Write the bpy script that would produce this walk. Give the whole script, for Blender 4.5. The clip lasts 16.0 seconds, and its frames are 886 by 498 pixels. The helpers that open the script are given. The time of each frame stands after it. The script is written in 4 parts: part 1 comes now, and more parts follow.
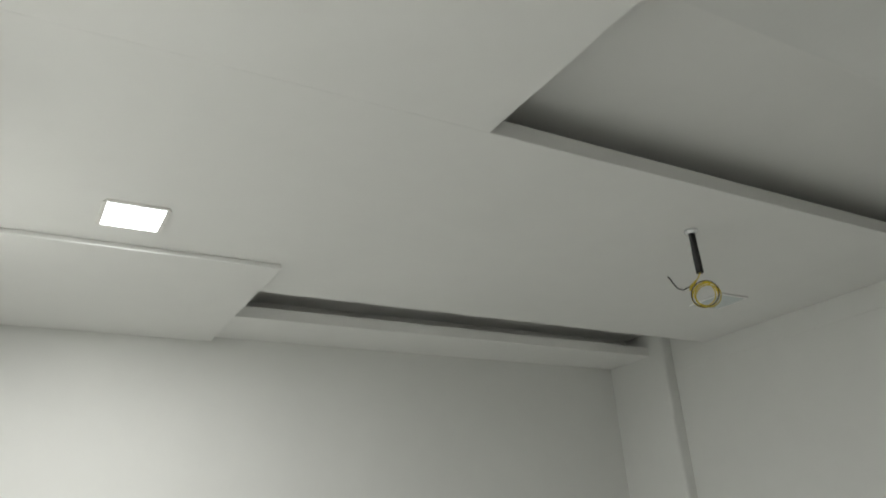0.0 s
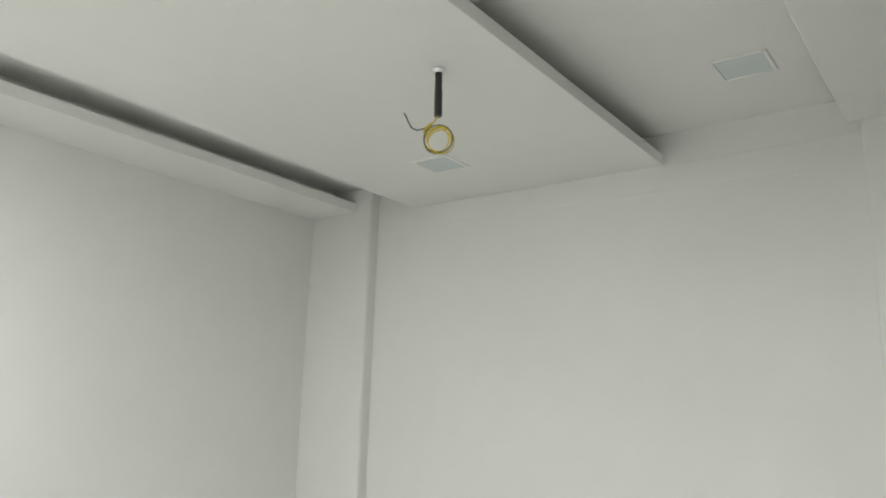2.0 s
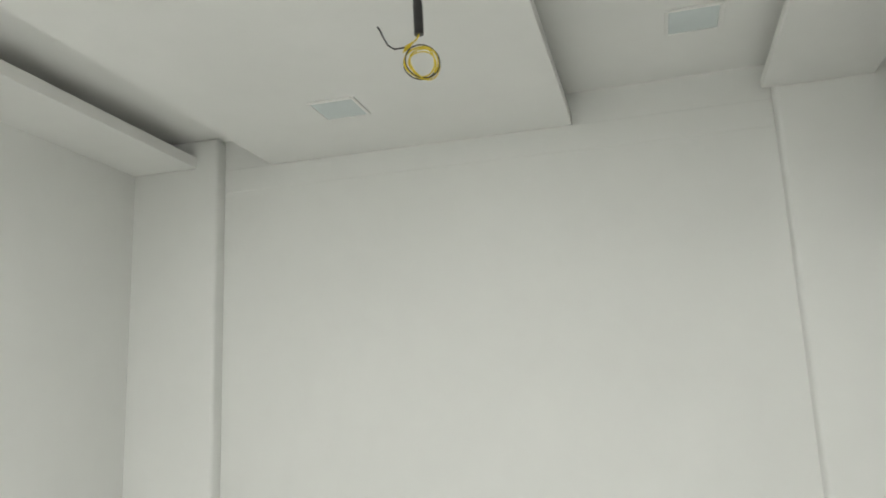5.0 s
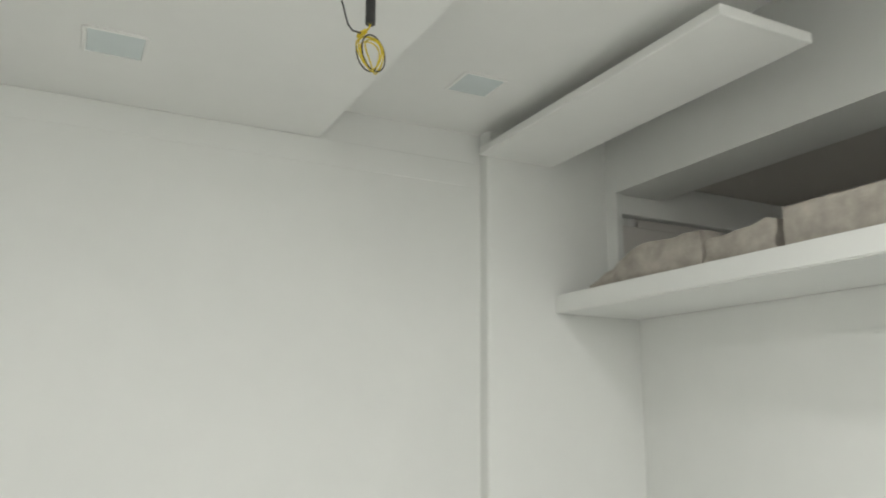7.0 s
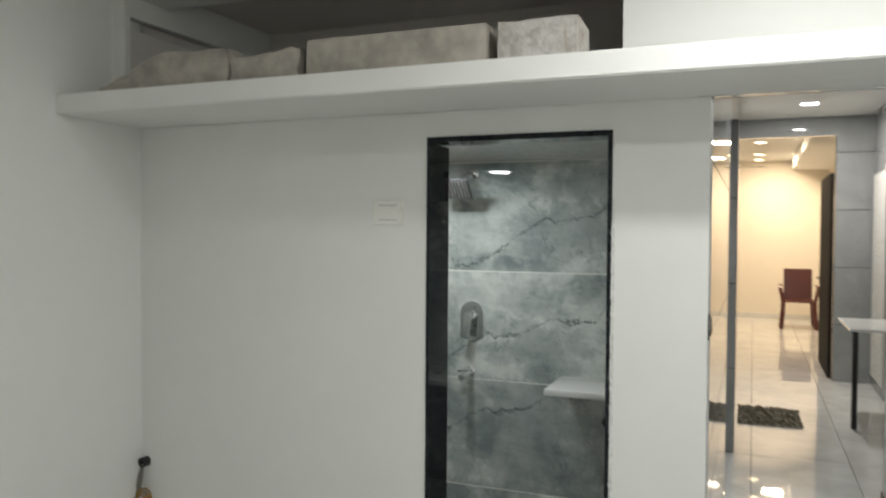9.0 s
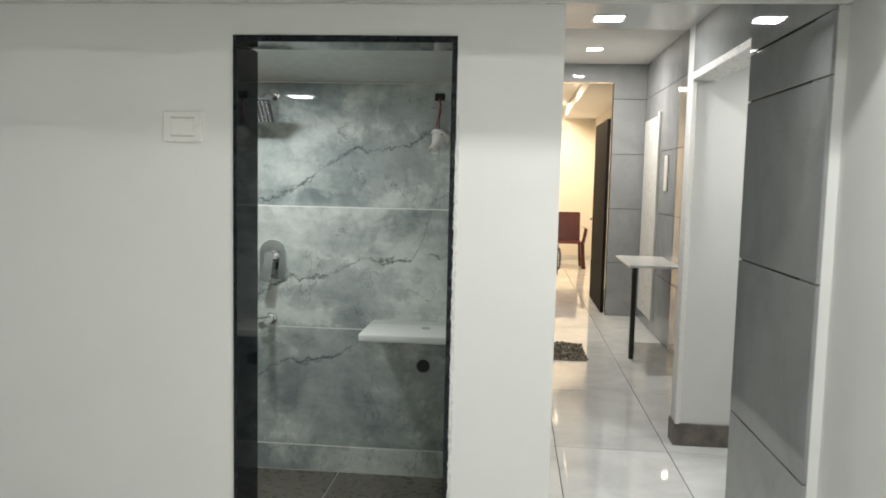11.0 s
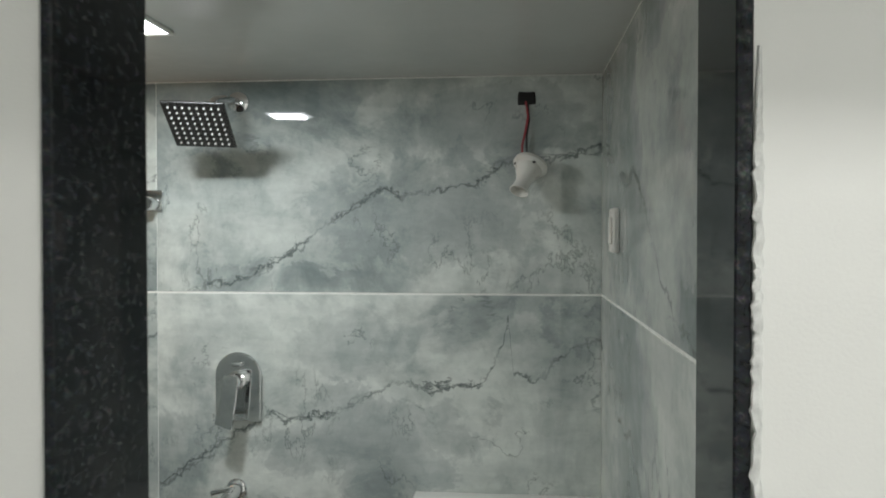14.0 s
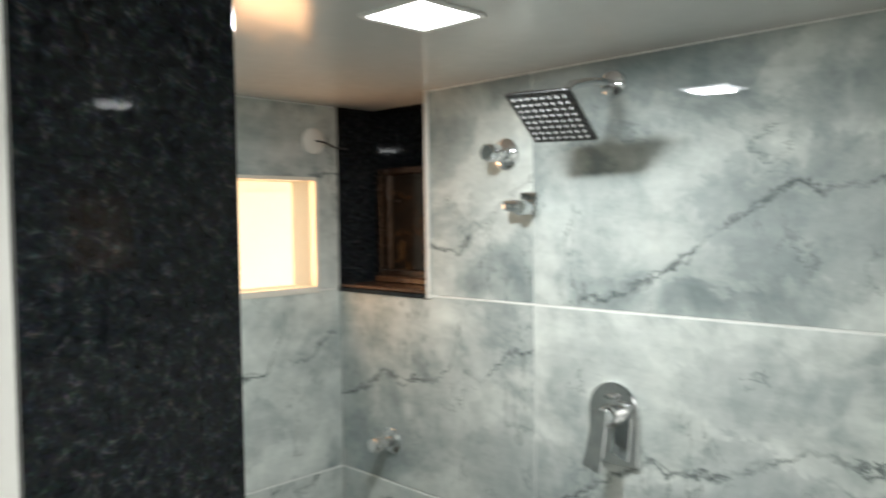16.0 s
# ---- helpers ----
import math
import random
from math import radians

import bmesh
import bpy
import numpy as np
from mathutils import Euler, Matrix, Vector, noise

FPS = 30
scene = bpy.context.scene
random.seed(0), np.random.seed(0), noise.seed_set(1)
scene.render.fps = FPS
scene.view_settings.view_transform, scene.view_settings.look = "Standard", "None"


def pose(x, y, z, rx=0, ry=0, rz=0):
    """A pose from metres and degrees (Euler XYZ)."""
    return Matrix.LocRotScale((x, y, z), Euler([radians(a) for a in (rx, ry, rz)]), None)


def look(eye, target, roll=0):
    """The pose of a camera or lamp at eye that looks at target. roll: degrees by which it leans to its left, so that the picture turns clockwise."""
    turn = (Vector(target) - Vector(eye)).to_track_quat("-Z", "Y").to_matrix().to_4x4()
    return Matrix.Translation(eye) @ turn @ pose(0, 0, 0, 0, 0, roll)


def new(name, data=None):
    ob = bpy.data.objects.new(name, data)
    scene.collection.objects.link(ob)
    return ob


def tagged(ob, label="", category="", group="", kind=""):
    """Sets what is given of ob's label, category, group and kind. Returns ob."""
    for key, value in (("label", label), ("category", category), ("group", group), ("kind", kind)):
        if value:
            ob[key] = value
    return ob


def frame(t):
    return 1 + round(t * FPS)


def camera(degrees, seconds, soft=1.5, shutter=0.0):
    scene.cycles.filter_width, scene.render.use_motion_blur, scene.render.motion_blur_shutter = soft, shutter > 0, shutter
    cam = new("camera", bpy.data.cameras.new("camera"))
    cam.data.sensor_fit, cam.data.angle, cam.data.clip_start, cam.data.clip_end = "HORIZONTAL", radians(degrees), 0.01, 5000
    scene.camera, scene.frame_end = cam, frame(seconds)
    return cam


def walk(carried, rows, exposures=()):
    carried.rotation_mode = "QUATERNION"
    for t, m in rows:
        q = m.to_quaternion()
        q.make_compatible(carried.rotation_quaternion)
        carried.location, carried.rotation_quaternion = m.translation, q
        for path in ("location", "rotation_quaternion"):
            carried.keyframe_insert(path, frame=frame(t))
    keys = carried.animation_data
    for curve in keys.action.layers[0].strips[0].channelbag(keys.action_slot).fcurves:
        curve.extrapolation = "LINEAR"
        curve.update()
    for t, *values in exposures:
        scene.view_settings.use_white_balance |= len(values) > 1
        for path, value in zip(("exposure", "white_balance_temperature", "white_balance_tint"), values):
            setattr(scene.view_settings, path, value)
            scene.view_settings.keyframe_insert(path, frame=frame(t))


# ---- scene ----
cam = camera(60.2, 16.0, soft=1.8, shutter=0.4)

PATH = [
    (0, (1.558, -0.187, 1.676), (0.596, -1.768, 2.435), -3.9),
    (0.5, (1.556, -0.259, 1.675), (0.507, -1.807, 2.383), -3.9),
    (1, (1.514, -0.292, 1.685), (0.245, -1.679, 2.368), -2.8),
    (1.5, (1.452, -0.364, 1.669), (0.002, -1.651, 2.159), -0.7),
    (2, (1.357, -0.454, 1.619), (-0.217, -1.611, 2.047), 1.7),
    (2.5, (1.385, -0.497, 1.618), (-0.257, -1.565, 2.022), 0.7),
    (3, (1.282, -0.487, 1.592), (-0.281, -1.654, 2.035), 0.9),
    (3.5, (1.282, -0.621, 1.616), (-0.384, -1.586, 2.156), 0.2),
    (4, (1.312, -0.839, 1.617), (-0.517, -1.579, 1.943), -2.8),
    (4.2, (1.313, -0.91, 1.61), (-0.538, -1.6, 1.924), -2.8),
    (6.3, (1.272, -1.88, 1.609), (-0.686, -1.78, 2.005), -3.6),
    (6.5, (1.24, -2.002, 1.619), (-0.707, -1.67, 1.935), -3.2),
    (7, (1.211, -2.245, 1.606), (-0.539, -1.37, 2.018), 0.5),
    (7.5, (1.168, -2.46, 1.62), (-0.427, -1.288, 1.906), -1.5),
    (8, (1.185, -2.545, 1.587), (-0.145, -1.07, 1.82), -0.9),
    (8.5, (1.185, -2.564, 1.58), (0.165, -0.846, 1.662), 0.8),
    (9, (1.123, -2.611, 1.559), (0.372, -0.758, 1.51), 0.4),
    (9.5, (1.054, -2.668, 1.529), (0.508, -0.75, 1.381), -0.4),
    (10, (1.023, -2.649, 1.478), (0.73, -0.675, 1.334), 0.2),
    (12.3, (0.566, -1.556, 1.489), (0.44, 0.427, 1.259), 0.7),
    (12.5, (0.537, -1.465, 1.492), (0.407, 0.531, 1.46), -0.2),
    (13, (0.515, -1.21, 1.524), (0.325, 0.779, 1.601), 0.5),
    (13.5, (0.446, -0.934, 1.51), (0.276, 1.059, 1.557), 1.0),
    (14, (0.468, -0.72, 1.499), (0.276, 1.271, 1.462), -0.0),
    (14.5, (0.521, -0.533, 1.548), (0.079, 1.417, 1.476), 1.2),
    (15, (0.514, -0.38, 1.521), (-0.146, 1.506, 1.436), 0.7),
    (15.5, (0.544, -0.243, 1.54), (-0.403, 1.514, 1.418), -1.3),
    (16, (0.658, -0.196, 1.562), (-0.739, 1.233, 1.482), -0.8),
]
walk(cam, [(t, look(eye, target, roll)) for t, eye, target, roll in PATH],
     exposures=((0.0, -0.78), (0.5, -0.64), (1.0, -0.40), (1.5, -0.10), (2.5, -0.03), (3.5, 0.08), (4.0, 0.06), (6.5, 0.06), (7.0, 0.08), (7.5, 0.06), (8.0, 0.15), (8.5, -0.28), (9.0, -0.55), (9.5, -0.62), (10.0, -0.38), (12.5, -0.22), (13.0, -0.28), (13.5, -0.36), (14.0, -0.36), (14.5, 0.0), (15.0, 0.26), (16.0, 0.26)))

# ---- world and lamps ----
world = bpy.data.worlds.new("night")
scene.world = world
world.use_nodes = True
world.node_tree.nodes["Background"].inputs[0].default_value = (0.02, 0.02, 0.025, 1)
world.node_tree.nodes["Background"].inputs[1].default_value = 0.15

COOL = (1.0, 0.995, 0.965)
WARM = (1.0, 0.77, 0.54)


def area(name, x, y, z, size, watts, colour, turn=(0, 0, 0)):
    lamp = bpy.data.lights.new(name, "AREA")
    lamp.shape, lamp.size, lamp.energy, lamp.color = "SQUARE", size, watts, colour
    ob = new(name, lamp)
    ob.matrix_world = pose(x, y, z, *turn)
    return ob


# the square ceiling panels that are switched on
area("panel_glow", 1.30, -2.215, 2.588, 0.14, 26, COOL)
area("panel_glow", 1.30, -1.08, 2.588, 0.14, 23.5, COOL)
area("bath_glow", -0.35, 0.79, 1.924, 0.11, 9.8, (0.945, 0.99, 0.985))
area("passage_glow", 1.33, 1.90, 2.338, 0.13, 15, COOL)
area("passage_glow", 1.60, 5.40, 2.768, 0.13, 46, (1.0, 0.95, 0.88))
# unseen fill lamp, added to whiten the cross wall; no panel belongs to it
area("side_room_glow", 2.45, 1.35, 2.2, 0.3, 14, COOL)
# two broad lamps carry the light of the hall's downlights
area("hall_glow", 1.3, 9.0, 2.83, 0.3, 58, WARM)
area("hall_glow", 1.5, 11.4, 2.83, 0.3, 80, WARM)
# stand-in lamp added inside the small opening for the warm light beyond
shaft = area("shaft_glow", -1.392, 1.145, 1.518, 0.33, 1.5, (1.0, 0.50, 0.22), (0, -90, 0))
shaft.data.shape, shaft.data.size_y = "RECTANGLE", 0.27


# ---- materials ----
def material(name, rough=0.5, metal=0.0, spec=0.5):
    m = bpy.data.materials.new(name)
    m.use_nodes = True
    b = m.node_tree.nodes["Principled BSDF"]
    b.inputs["Roughness"].default_value = rough
    b.inputs["Metallic"].default_value = metal
    b.inputs["Specular IOR Level"].default_value = spec
    return m, m.node_tree.nodes, m.node_tree.links, b


def noise_node(n, l, scale, detail=4, vec=None, dist=0.0, rough=0.55):
    t = n.new("ShaderNodeTexNoise")
    t.inputs["Scale"].default_value, t.inputs["Detail"].default_value = scale, detail
    t.inputs["Distortion"].default_value, t.inputs["Roughness"].default_value = dist, rough
    if vec:
        l.new(vec, t.inputs["Vector"])
    return t.outputs["Fac"]


def position(n):
    return n.new("ShaderNodeNewGeometry").outputs["Position"]


def ramp(n, l, fac, *stops):
    r = n.new("ShaderNodeValToRGB")
    while len(r.color_ramp.elements) < len(stops):
        r.color_ramp.elements.new(0.5)
    for e, (p, c) in zip(r.color_ramp.elements, stops):
        e.position = p
        e.color = (*c, 1) if len(c) == 3 else c
    l.new(fac, r.inputs[0])
    return r.outputs[0]


def math_node(n, l, op, a, b=None, clamp=False):
    m = n.new("ShaderNodeMath")
    m.operation, m.use_clamp = op, clamp
    for i, v in enumerate((a, b)):
        if v is None:
            continue
        if isinstance(v, (int, float)):
            m.inputs[i].default_value = v
        else:
            l.new(v, m.inputs[i])
    return m.outputs[0]


def mix(n, l, fac, a, b, kind="MIX"):
    m = n.new("ShaderNodeMix")
    m.data_type, m.blend_type = "RGBA", kind
    for sock, v in ((m.inputs[0], fac), (m.inputs[6], a), (m.inputs[7], b)):
        if isinstance(v, (int, float)):
            sock.default_value = v
        elif isinstance(v, tuple):
            sock.default_value = (*v, 1)
        else:
            l.new(v, sock)
    return m.outputs[2]


def bump(n, l, b, height, strength, distance=0.002):
    k = n.new("ShaderNodeBump")
    k.inputs["Strength"].default_value, k.inputs["Distance"].default_value = strength, distance
    l.new(height, k.inputs["Height"])
    l.new(k.outputs[0], b.inputs["Normal"])


def plain(name, colour, rough=0.5, metal=0.0, vary=0.12, scale=12.0, relief=0.0, spec=0.5):
    m, n, l, b = material(name, rough, metal, spec)
    p = position(n)
    big = noise_node(n, l, scale, 5, p)
    dark = tuple(c * (1 - vary) for c in colour)
    light = tuple(min(1, c * (1 + vary)) for c in colour)
    l.new(ramp(n, l, big, (0.3, dark), (0.7, light)), b.inputs["Base Color"])
    fine = noise_node(n, l, scale * 9, 3, p)
    l.new(ramp(n, l, fine, (0.2, (max(0, rough - 0.08),) * 3), (0.8, (min(1, rough + 0.08),) * 3)), b.inputs["Roughness"])
    if relief:
        bump(n, l, b, fine, relief)
    return m


def paint(name, colour, rough):
    """Rolled emulsion on putty: faint trowel waves, roller stipple and scuffs."""
    m, n, l, b = material(name, rough, 0, 0.35)
    p = position(n)
    wide = noise_node(n, l, 1.3, 4, p, 0.6)
    mid = noise_node(n, l, 9, 5, p)
    fac = math_node(n, l, "ADD", math_node(n, l, "MULTIPLY", wide, 0.7), math_node(n, l, "MULTIPLY", mid, 0.3))
    l.new(ramp(n, l, fac, (0.3, tuple(c * 0.965 for c in colour)), (0.7, tuple(min(1, c * 1.02) for c in colour))), b.inputs["Base Color"])
    stipple = noise_node(n, l, 260, 3, p)
    h = math_node(n, l, "ADD", math_node(n, l, "MULTIPLY", stipple, 0.25), math_node(n, l, "MULTIPLY", wide, 1.4))
    bump(n, l, b, h, 0.25, 0.004)
    return m


def granite(name):
    m, n, l, b = material(name, 0.2, 0, 0.26)
    p = position(n)
    v = n.new("ShaderNodeTexVoronoi")
    v.inputs["Scale"].default_value = 260
    l.new(p, v.inputs["Vector"])
    speck = noise_node(n, l, 75, 7, p, 0.4, 0.75)
    base = ramp(n, l, speck, (0.40, (0.006, 0.008, 0.010)), (0.55, (0.019, 0.023, 0.027)), (0.66, (0.075, 0.078, 0.08)), (0.78, (0.20, 0.20, 0.19)))
    l.new(mix(n, l, 0.35, base, v.outputs["Color"], "MULTIPLY"), b.inputs["Base Color"])
    smear = noise_node(n, l, 7, 5, p, 1.2)
    l.new(ramp(n, l, smear, (0.42, (0.025,) * 3), (0.75, (0.12,) * 3)), b.inputs["Roughness"])
    bump(n, l, b, speck, 0.008)
    return m


def marble(name, shift, axis):
    """Polished grey-white porcelain with cloudy patches and dark broken cracks. axis: the coordinate along the wall."""
    m, n, l, b = material(name, 0.06, 0, 0.55)
    p = position(n)
    mp = n.new("ShaderNodeMapping")
    mp.inputs["Location"].default_value = shift
    l.new(p, mp.inputs[0])
    info = n.new("ShaderNodeObjectInfo")
    slab = n.new("ShaderNodeVectorMath")
    slab.operation = "MULTIPLY_ADD"
    l.new(info.outputs["Random"], slab.inputs[0])
    slab.inputs[1].default_value = (5.1, 3.3, 7.7)
    l.new(mp.outputs[0], slab.inputs[2])
    v = slab.outputs[0]
    cloud = noise_node(n, l, 2.1, 12, v, 0.5, 0.62)
    base = ramp(n, l, cloud, (0.36, (0.27, 0.31, 0.31)), (0.45, (0.43, 0.47, 0.46)), (0.50, (0.57, 0.605, 0.58)), (0.60, (0.68, 0.71, 0.685)))
    sep = n.new("ShaderNodeSeparateXYZ")
    l.new(p, sep.inputs[0])
    up = sep.outputs["Z"]
    across = sep.outputs["X"] if axis == "X" else math_node(n, l, "SUBTRACT", sep.outputs["Y"], 0.72)
    # slate-blue islands in the print, with broken rims
    rim = math_node(n, l, "MULTIPLY", math_node(n, l, "SUBTRACT", noise_node(n, l, 5.5, 12, p, 0.4, 0.66), 0.5), 4.2)
    SLATE, PALE = (0.20, 0.245, 0.26), (0.70, 0.73, 0.70)
    for cx, cz, rx, rz, k, tint in ((-0.22, 1.55, 0.26, 0.13, 0.6, PALE), (0.60, 1.52, 0.10, 0.16, 0.45, PALE), (0.50, 0.95, 0.24, 0.16, 0.5, PALE), (-0.25, 1.23, 0.30, 0.08, 0.55, PALE), (-0.85, 1.02, 0.14, 0.20, 0.55, PALE),
                                    (0.26, 1.55, 0.22, 0.12, 0.65, SLATE), (0.06, 0.92, 0.22, 0.10, 0.6, SLATE), (-0.32, 1.93, 0.36, 0.07, 0.65, SLATE), (-0.05, 0.45, 0.42, 0.20, 0.65, SLATE), (0.38, 1.80, 0.22, 0.08, 0.5, SLATE), (-0.62, 0.88, 0.14, 0.12, 0.5, SLATE), (-1.32, 0.92, 0.08, 0.22, 0.5, SLATE), (0.02, 1.19, 0.12, 0.06, 0.4, SLATE)):
        dx = math_node(n, l, "DIVIDE", math_node(n, l, "SUBTRACT", across, cx), rx)
        dz = math_node(n, l, "DIVIDE", math_node(n, l, "SUBTRACT", up, cz), rz)
        d = math_node(n, l, "SQRT", math_node(n, l, "ADD", math_node(n, l, "MULTIPLY", dx, dx), math_node(n, l, "MULTIPLY", dz, dz)))
        inside = ramp(n, l, math_node(n, l, "SUBTRACT", 1.5, math_node(n, l, "ADD", d, rim)), (0.0, (0, 0, 0)), (0.16, (0.55, 0.55, 0.55)), (0.9, (1, 1, 1)))
        base = mix(n, l, math_node(n, l, "MULTIPLY", inside, k * 0.85), base, tint)
    streak = n.new("ShaderNodeMapping")
    streak.inputs["Rotation"].default_value = (0, radians(-42), 0)
    streak.inputs["Scale"].default_value = (1.5, 1.5, 6)
    l.new(v, streak.inputs[0])
    lines = noise_node(n, l, 2.2, 9, streak.outputs[0], 0.2, 0.62)
    base = mix(n, l, 0.45, base, ramp(n, l, lines, (0.36, (0.74, 0.77, 0.77)), (0.50, (0.98, 0.98, 0.97)), (0.62, (1.18, 1.18, 1.16))), "MULTIPLY")
    mott = noise_node(n, l, 22, 7, v, 0.3, 0.65)
    base = mix(n, l, 0.3, base, ramp(n, l, mott, (0.36, (0.74, 0.77, 0.77)), (0.5, (0.98, 0.99, 0.98)), (0.66, (1.16, 1.16, 1.15))), "MULTIPLY")
    flake = noise_node(n, l, 8.5, 12, v, 0.25, 0.66)
    base = mix(n, l, 0.4, base, ramp(n, l, flake, (0.42, (0.70, 0.74, 0.74)), (0.47, (0.95, 0.96, 0.95)), (0.55, (1.0, 1.0, 1.0)), (0.60, (1.16, 1.16, 1.14))), "MULTIPLY")
    # short loose cracks
    ridge = math_node(n, l, "ABSOLUTE", math_node(n, l, "SUBTRACT", noise_node(n, l, 3.0, 8, v, 0.5, 0.62), 0.5))
    gate = ramp(n, l, noise_node(n, l, 5.5, 3, v), (0.55, (0, 0, 0)), (0.62, (1, 1, 1)))
    crack = math_node(n, l, "MULTIPLY", ramp(n, l, ridge, (0.0, (1, 1, 1)), (0.007, (0, 0, 0))), gate)
    base = mix(n, l, math_node(n, l, "MULTIPLY", crack, 0.6), base, (0.10, 0.125, 0.125))
    # the long braided crack that runs across each slab; the second slab of a row repeats the print
    left_slab = math_node(n, l, "LESS_THAN", across, -0.5585)
    again = math_node(n, l, "ADD", across, math_node(n, l, "MULTIPLY", left_slab, 1.27))
    coarse = math_node(n, l, "SUBTRACT", noise_node(n, l, 20, 10, p, 0.5, 0.7), 0.5)
    other = math_node(n, l, "SUBTRACT", noise_node(n, l, 11, 7, mp.outputs[0], 0.6, 0.62), 0.5)
    fade = ramp(n, l, noise_node(n, l, 9, 4, p), (0.40, (0.35,) * 3), (0.54, (1, 1, 1)))
    pair = ramp(n, l, noise_node(n, l, 4.5, 3, p), (0.46, (0, 0, 0)), (0.56, (1, 1, 1)))

    def course(x, points, lift):
        lo, hi = points[0][0], points[-1][0]
        f = math_node(n, l, "DIVIDE", math_node(n, l, "SUBTRACT", x, lo), hi - lo)
        zs = ramp(n, l, f, *[((a - lo) / (hi - lo), ((c - 0.5) / 1.5,) * 3) for a, c in points])
        return math_node(n, l, "ADD", math_node(n, l, "MULTIPLY", zs, 1.5), 0.5 + lift)

    def strand(g, wobble, width, low, high):
        d = math_node(n, l, "ABSOLUTE", math_node(n, l, "SUBTRACT", up, math_node(n, l, "ADD", g, wobble)))
        thick = math_node(n, l, "ADD", width * 0.3, math_node(n, l, "MULTIPLY", noise_node(n, l, 15, 4, p), width * 1.6))
        line = math_node(n, l, "SUBTRACT", 1.0, math_node(n, l, "DIVIDE", d, thick), True)
        inside = math_node(n, l, "MULTIPLY", math_node(n, l, "GREATER_THAN", up, low), math_node(n, l, "LESS_THAN", up, high))
        return math_node(n, l, "MULTIPLY", line, inside)

    UPPER = [(-0.98, 1.53), (-0.91, 1.471), (-0.83, 1.463), (-0.709, 1.56), (-0.56, 1.664), (-0.557, 1.31), (-0.40, 1.354), (-0.30, 1.383), (-0.19, 1.432), (-0.075, 1.52), (0.05, 1.61), (0.105, 1.633), (0.15, 1.602), (0.26, 1.626), (0.365, 1.648), (0.45, 1.70), (0.56, 1.698), (0.70, 1.739)]
    LOWER = [(-0.56, 0.776), (-0.352, 0.924), (-0.227, 0.99), (-0.183, 0.968), (-0.03, 1.0), (0.075, 1.052), (0.125, 1.089), (0.197, 1.067), (0.29, 1.083), (0.365, 1.092), (0.407, 1.143), (0.43, 1.20), (0.445, 1.27), (0.46, 1.12), (0.52, 1.10), (0.62, 1.19), (0.72, 1.22)]
    near = math_node(n, l, "MULTIPLY", coarse, 0.115)
    wide = math_node(n, l, "MULTIPLY", other, 0.15)
    for x, points, lift, low, high in ((across, UPPER, 0.0, 1.335, 1.94), (again, LOWER, 0.0, 0.735, 1.335), (again, LOWER, -0.41, 0.135, 0.735)):
        g = course(x, points, lift)
        k = math_node(n, l, "MULTIPLY", strand(g, near, 0.007, low, high), fade)
        base = mix(n, l, math_node(n, l, "MULTIPLY", k, 0.9), base, (0.07, 0.09, 0.09))
        k = math_node(n, l, "MULTIPLY", strand(g, wide, 0.006, low, high), pair)
        base = mix(n, l, math_node(n, l, "MULTIPLY", k, 0.7), base, (0.10, 0.12, 0.12))
    twist = n.new("ShaderNodeMapping")
    twist.inputs["Rotation"].default_value = (0, radians(35), 0)
    twist.inputs["Scale"].default_value = (1, 1, 0.45)
    l.new(v, twist.inputs[0])
    branch = math_node(n, l, "ABSOLUTE", math_node(n, l, "SUBTRACT", noise_node(n, l, 4.5, 9, twist.outputs[0], 0.2, 0.66), 0.5))
    where = ramp(n, l, noise_node(n, l, 2.6, 3, v), (0.53, (0, 0, 0)), (0.60, (1, 1, 1)))
    k = math_node(n, l, "MULTIPLY", ramp(n, l, branch, (0.0, (1, 1, 1)), (0.010, (0, 0, 0))), where)
    base = mix(n, l, math_node(n, l, "MULTIPLY", k, 0.6), base, (0.09, 0.115, 0.11))
    l.new(base, b.inputs["Base Color"])
    l.new(ramp(n, l, mott, (0.3, (0.008,) * 3), (0.8, (0.02,) * 3)), b.inputs["Roughness"])
    return m


def slab_tile(name, colour, rough, vein=0.25):
    m, n, l, b = material(name, rough, 0, 0.5)
    p = position(n)
    info = n.new("ShaderNodeObjectInfo")
    off = n.new("ShaderNodeVectorMath")
    off.operation = "MULTIPLY_ADD"
    l.new(info.outputs["Random"], off.inputs[0])
    off.inputs[1].default_value = (17, 9, 23)
    l.new(p, off.inputs[2])
    v = off.outputs[0]
    cloud = noise_node(n, l, 2.6, 6, v, 1.0)
    base = ramp(n, l, cloud, (0.3, tuple(c * 0.86 for c in colour)), (0.7, tuple(min(1, c * 1.1) for c in colour)))
    ridge = math_node(n, l, "ABSOLUTE", math_node(n, l, "SUBTRACT", noise_node(n, l, 1.7, 6, v, 1.3), 0.5))
    base = mix(n, l, math_node(n, l, "MULTIPLY", ramp(n, l, ridge, (0.0, (1, 1, 1)), (0.02, (0, 0, 0))), vein), base, tuple(c * 0.5 for c in colour))
    l.new(base, b.inputs["Base Color"])
    l.new(ramp(n, l, noise_node(n, l, 30, 4, v), (0.3, (rough * 0.6,) * 3), (0.8, (rough * 1.3,) * 3)), b.inputs["Roughness"])
    return m


